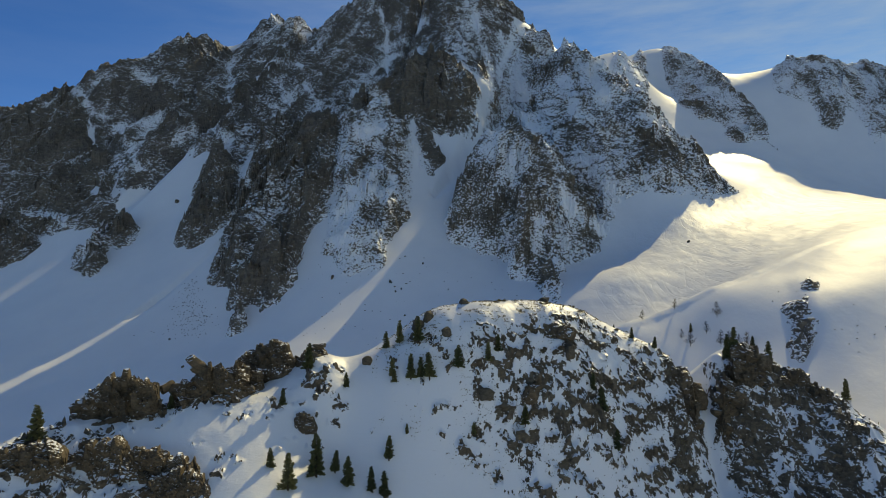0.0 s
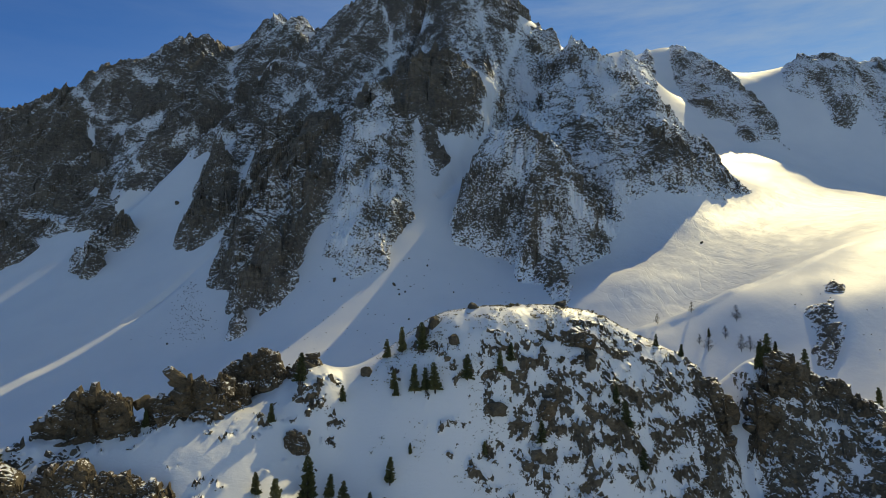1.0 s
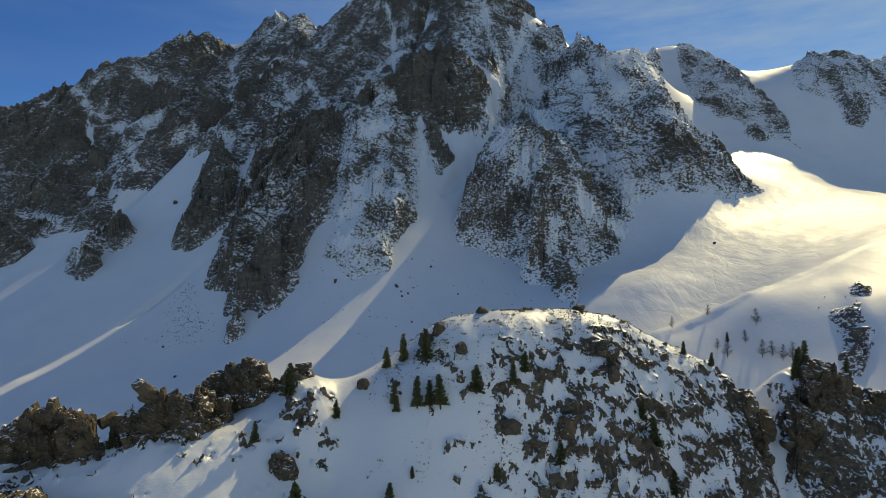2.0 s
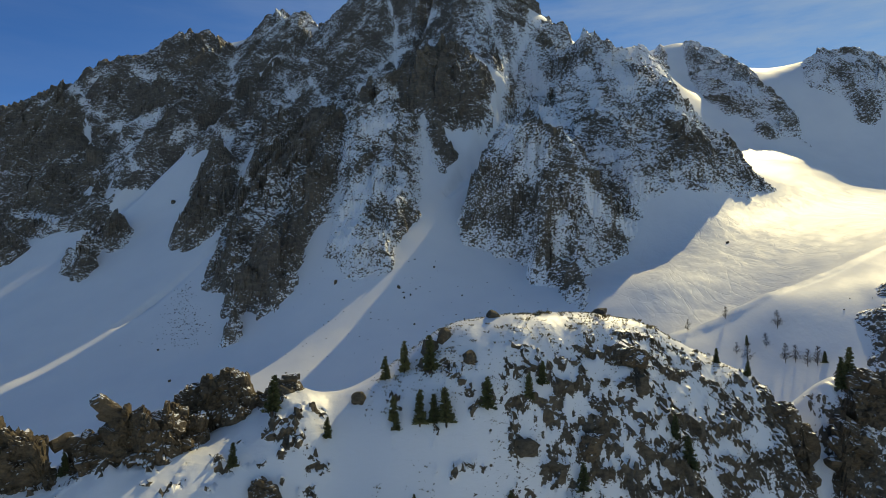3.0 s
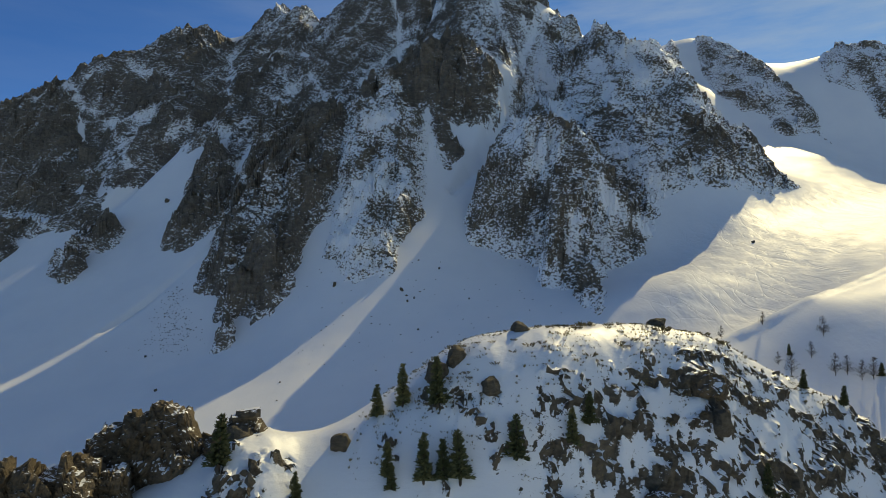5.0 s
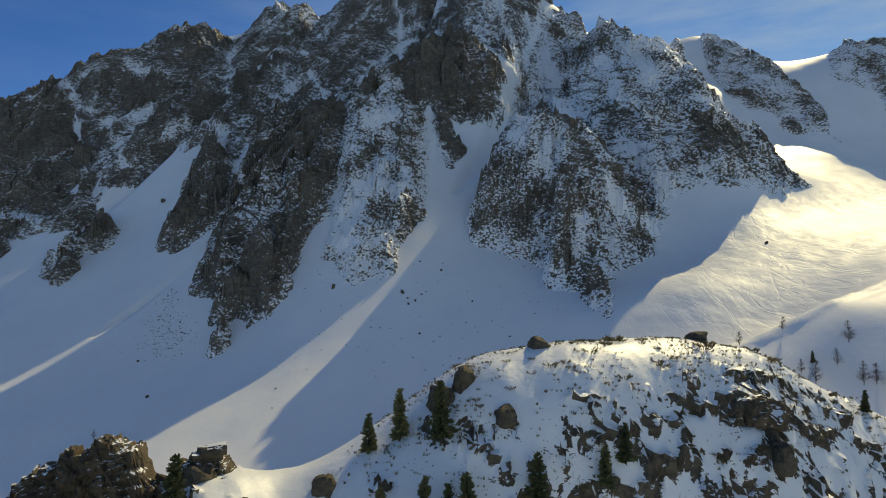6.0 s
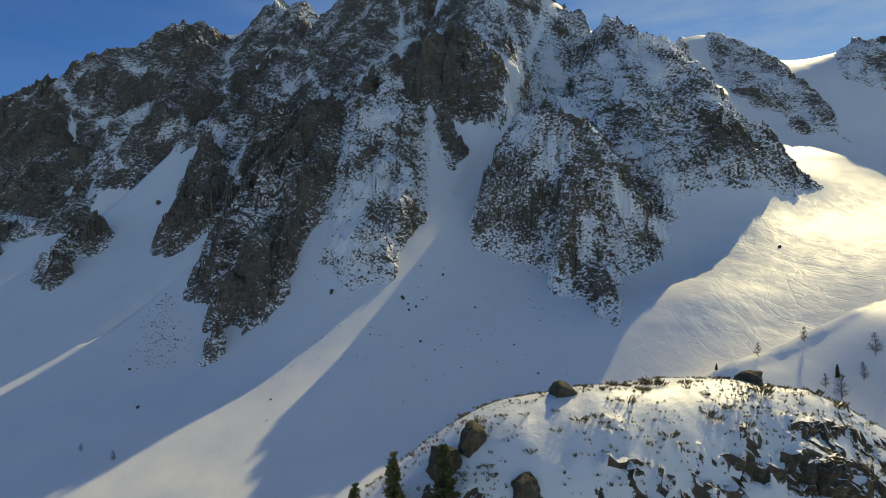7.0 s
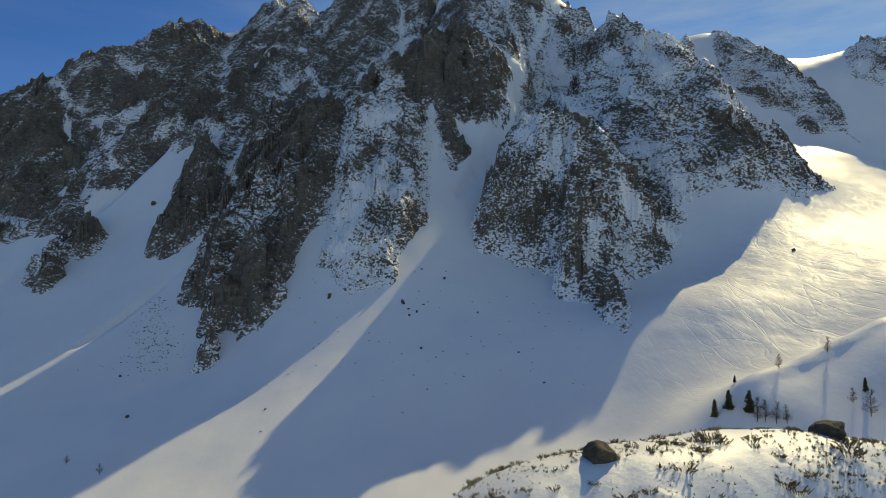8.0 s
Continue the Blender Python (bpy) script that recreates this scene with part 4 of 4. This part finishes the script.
BUSHES = [(15.5, 161.2, 2.8), (18.8, 161.9, 1.9), (20.7, 163.1, 1.0), (12.2, 160.3, 1.4), (8.2, 159.2, 1.3), (6.0, 157.2, 1.7), (11.4, 162.8, 1.6), (-2.8, 154.4, 1.6), (27.6, 163.6, 2.4), (31.3, 166.3, 1.5), (14.0, 159.3, 1.3), (22.9, 164.5, 1.0), (-0.7, 154.4, 1.0), (11.2, 156.2, 2.2), (15.2, 162.2, 2.7), (18.5, 160.8, 1.2), (26.2, 161.1, 2.9), (34.4, 166.5, 2.5), (20.1, 157.2, 2.0), (1.5, 151.0, 1.5), (8.0, 154.2, 1.6), (36.1, 165.2, 2.2), (4.0, 152.9, 1.3), (14.4, 154.0, 2.1), (22.9, 157.1, 2.2), (19.3, 157.6, 2.2), (6.2, 153.8, 2.1), (13.7, 159.1, 1.7), (1.3, 154.4, 1.2), (36.1, 169.6, 2.1), (37.3, 166.8, 2.2), (40.8, 167.3, 1.5)]

outcrop("broad dark brown rock outcrop on the snowy ridge", (-65.3, 127, 66.6), (20, 6, 12.8), (0.5, 0.72, 1.0, 0.92, 0.8, 0.5), 1, pieces=52, grain=0.165, turn=14)
outcrop("jagged brown rock crest with a leaning horn", (-50.0, 134.0, 70.0), (19.5, 7, 10.2), (0.62, 0.66, 0.72, 0.9, 0.85, 1.0, 0.85, 0.6), 2, pieces=44, grain=0.18, turn=18,
        extra=(((-2.9, -0.4, 10.2), (2.8, 1.5, 1.15), (0.0, 0.62, 0.1)), ((-1.7, -0.3, 8.7), (2.8, 1.6, 1.3), (0.0, 0.45, -0.1)), ((-5.4, -0.6, 5.6), (2.9, 1.2, 0.8), (0.0, -0.02, 0.1))))
outcrop("low brown rocks half buried in snow", (-43.8, 138.6, 71.5), (9.5, 5, 8.0), (0.8, 1.0, 0.8, 0.6), 3, pieces=28, grain=0.2, turn=20)
outcrop("blocky dark rock outcrop beside a small pine", (-41.3, 145.0, 74.4), (15.5, 6, 9.0), (0.55, 0.8, 0.9, 1.0, 1.0, 0.8), 4, pieces=36, grain=0.19, turn=10)
outcrop("flat stacked rocks capping a snowy hump", (-30.4, 147.0, 78.6), (9.0, 5, 3.6), (0.3, 0.7, 0.95, 0.8, 0.3), 5, pieces=11, grain=0.22, turn=5,
        extra=(((1.2, -0.6, 3.7), (1.9, 1.3, 0.55), (0.0, -0.1, 0.2)), ((0.6, -0.6, 3.0), (2.1, 1.3, 0.5), (0.0, 0.08, 0.4))))
outcrop("small broken rocks at the foot of a snow hump", (-29.6, 133.6, 66.5), (5.5, 3, 3.4), (0.6, 1.0, 0.8, 0.5), 15, pieces=9, grain=0.26)
outcrop("steep dark rock wall below the ridge crest", (-67.5, 116.3, 59.8), (25, 6, 8.6), (0.5, 0.85, 0.95, 0.8, 1.0, 0.9, 0.7), 6, pieces=44, grain=0.18, turn=12)
outcrop("shelf of dark rock with a drift of snow on top", (-54.5, 118.6, 58.4), (21, 5, 8.0), (0.75, 0.95, 1.0, 0.85, 0.7, 0.45), 7, pieces=30, grain=0.2, turn=8)
outcrop("low rock shelf at the foot of the snow hollow", (-50.0, 116.6, 55.6), (16, 4.5, 7.2), (0.6, 0.9, 1.0, 0.7), 8, pieces=28, grain=0.2, turn=6)
outcrop("broken rocks in the snow below the ridge", (-74.5, 112.0, 61.3), (18, 5, 8.0), (0.55, 0.9, 0.85, 1.0, 0.8, 0.6), 9, pieces=28, grain=0.2, turn=16)
outcrop("tall dark crag with a sheer side", (85.5, 176.0, 63.5), (14, 7, 15.5), (0.8, 0.95, 1.0, 0.85, 0.7), 10, pieces=34, grain=0.2, turn=-6)
outcrop("sheer rock side above the narrow snow gully", (78.6, 171.0, 53.0), (7, 7, 17.0), (0.8, 1.0, 0.95, 0.8), 11, pieces=24, grain=0.18, turn=-10)
outcrop("dark rock teeth along the crag", (99.5, 176.4, 62.5), (11, 5, 10.0), (0.8, 0.7, 1.0, 0.7), 12, pieces=20, grain=0.24, turn=-8)
outcrop("dark rock step with a small snow ledge", (105.5, 173.6, 57.5), (8, 5, 11.0), (0.7, 1.0, 0.9, 0.6), 13, pieces=16, grain=0.24, turn=-8)
outcrop("dark rock flank of the knoll above the gully", (65.6, 168.5, 56.0), (7, 6, 14.5), (0.7, 0.95, 1.0, 0.8), 14, pieces=24, grain=0.2, turn=-25)

for i, (x, y, w, h) in enumerate(BOULDERS):
    boulder("weathered brown boulder set in the snow of the knoll", (x, y, foot(x, y, -0.08 * h)), (w * 0.58, w * 0.5, h * 0.62), 200 + i, tip=(0.1 * (i % 3), 0.15 - 0.1 * (i % 4), i * 0.9))
for i, (x, y, w, h) in enumerate(STONES):
    boulder("small dark boulder alone on the snow apron", (x, y, foot(x, y, -0.2 * h)), (w * 0.42, w * 0.38, h * 0.48), 300 + i, tip=(0.1, 0.2, i * 1.3))

pine_kinds = [pine(6.0, 1.3, 11, "full dark green pine standing in snow"), pine(6.0, 1.0, 12, "slender dark green pine standing in snow"),
              pine(6.0, 1.2, 13, "bushy dark green pine standing in snow", 0.06), pine(6.0, 1.2, 14, "uneven dark green pine standing in snow", 0.08, 0.14)]
spots = PINES + PINES_EAST
for i, (x, y, h) in enumerate(spots):
    m = pose(x, y, foot(x, y, 0.25), 0, 0, 77 * i) @ Matrix.Scale(h / 6.0, 4)
    if i < 4:
        pine_kinds[i].matrix_basis = m
    else:
        t = copy_thing(pine_kinds[i % 4], pose(x, y, foot(x, y, 0.25), 0, 0, 77 * i))
        t.scale = (h / 6.0,) * 3

larch_kinds = [bare_tree(7.0, 21, "bare thin larch with grey branches on snow"), bare_tree(7.0, 22, "leafless young larch on the snow slope"), bare_tree(7.0, 23, "bare twiggy larch on the snow slope")]
for i, (x, y, h) in enumerate(LARCHES):
    if i < 3:
        larch_kinds[i].matrix_basis = pose(x, y, foot(x, y, 0.2), 0, 0, 50 * i) @ Matrix.Scale(h / 7.0, 4)
    else:
        t = copy_thing(larch_kinds[i % 3], pose(x, y, foot(x, y, 0.2), 0, 0, 50 * i))
        t.scale = (h / 7.0,) * 3


def bush(size, seed, label):
    """A low spreading mountain pine: short stems that carry fans of needles."""
    rnd = random.Random(seed)
    root = tagged(new("dwarf_pine"), label, "shrub", group="low shrubs of the knoll")
    stems, leaves = bmesh.new(), bmesh.new()
    for k in range(34):
        a, r = rnd.random() * 2 * math.pi, size * 0.5 * math.sqrt(rnd.random())
        p = Vector((r * math.cos(a), r * math.sin(a) * 0.7, 0))
        lie = 0.5 + 1.1 * rnd.random()
        way = Vector((math.cos(a) * lie, math.sin(a) * lie, 0.9)).normalized()
        ln = size * (0.22 + 0.28 * rnd.random()) * (1.15 - r / size)
        stick(stems, p - Vector((0, 0, 0.2)), p + way * ln, 0.016 * size, 0.007 * size, 3)
        for g in (0.35, 0.5, 0.65, 0.8, 0.9, 1.0):
            tuft(leaves, p + way * ln * g, way + Vector((rnd.uniform(-1, 1), rnd.uniform(-1, 1), rnd.uniform(-0.2, 0.5))), size * rnd.uniform(0.045, 0.08), rnd, 6, 0.15)
    part("stem", stems, BARK, root)
    part("foliage", leaves, HEATH, root)
    return root


more = random.Random(77)
while len(BUSHES) < 110:
    x, y = more.uniform(-6, 58), more.uniform(150, 172)
    if 79 < float(near(x, y)) and float(rolling(np.array([x]), np.array([y]), 6, 3, seed=72)[0]) > 0.12:
        BUSHES.append((x, y, more.uniform(0.6, 1.7)))
bush_kinds = [bush(2.0, 31, "low olive-green shrub poking through the snow"), bush(2.0, 32, "spreading dark shrub on the snowy knoll"), bush(2.0, 33, "small brown-green shrub in thin snow")]
for i, (x, y, w) in enumerate(BUSHES):
    if i < 3:
        bush_kinds[i].matrix_basis = pose(x, y, foot(x, y, 0.05), 0, 0, 40 * i) @ Matrix.Scale(w / 2.8, 4)
    else:
        t = copy_thing(bush_kinds[i % 3], pose(x, y, foot(x, y, 0.05), 0, 0, 40 * i))
        t.scale = (w / 2.8,) * 3

# ---- stuff: heath twigs on the knoll, rubble on the apron ----
rnd = random.Random(5)
heath = bmesh.new()
hx = np.array([rnd.uniform(-16, 70) for _ in range(7600)])
hy = np.array([rnd.uniform(136, 174) for _ in range(7600)])
hz, hcut = knoll_sheet(hx, hy)
thick = rolling(hx, hy, 7, 3, seed=71) + 0.08 + 0.25 * (near(hx, hy) > 84) + 0.15 * hcut
for x, y, z, k in zip(hx, hy, hz, thick):
    if k < 0.08 + 0.3 * rnd.random():
        continue
    s = rnd.uniform(0.07, 0.34)
    for _ in range(3):
        tuft(heath, (x + rnd.uniform(-0.5, 0.5), y + rnd.uniform(-0.5, 0.5), z - 0.05), (rnd.uniform(-0.8, 0.8), rnd.uniform(-0.8, 0.8), 1), s * rnd.uniform(0.6, 1.2), rnd, 5, 0.13)
for k in range(26):
    if k % 3:
        x, y = rnd.choice((180, 187, 193)) + rnd.gauss(0, 2.2), 272 + rnd.gauss(0, 7)
    else:
        x, y = rnd.gauss(178, 8), rnd.gauss(305, 9)
    z = float(land_sheet(np.array([x]), np.array([y]))[0])
    for _ in range(3):
        tuft(heath, (x + rnd.uniform(-0.3, 0.3), y + rnd.uniform(-0.3, 0.3), z - 0.05), (rnd.uniform(-0.4, 0.4), rnd.uniform(-0.4, 0.4), 1), rnd.uniform(0.18, 0.45), rnd, 3)
tagged(part("heath", heath, HEATH), "dry brown-green heath twigs poking through snow", "heath", kind="stuff")

rubble = bmesh.new()
for k in range(420):
    if k < 300:
        y = 479 + 68 * rnd.betavariate(1.2, 1.6) + rnd.gauss(0, 3)
        x = -198 - (y - 480) * 0.36 + rnd.gauss(0, 0.5) * (4 + 0.32 * max(0, 550 - y))
    else:
        x, y = rnd.uniform(-120, 60), rnd.uniform(400, 520)
    s = rnd.uniform(0.15, 0.5) * (1.7 if rnd.random() < 0.12 else 1)
    g = bmesh.ops.create_icosphere(rubble, subdivisions=1, radius=s)
    z = float(land_sheet(np.array([x]), np.array([y]))[0])
    for v in g["verts"]:
        v.co = Vector((v.co.x * rnd.uniform(0.8, 1.5) + x, v.co.y + y, v.co.z * 0.8 + z + 0.1))
tagged(part("rubble", rubble, ROCK_STONE), "scattered dark stones on the snow apron", "rubble", kind="stuff")
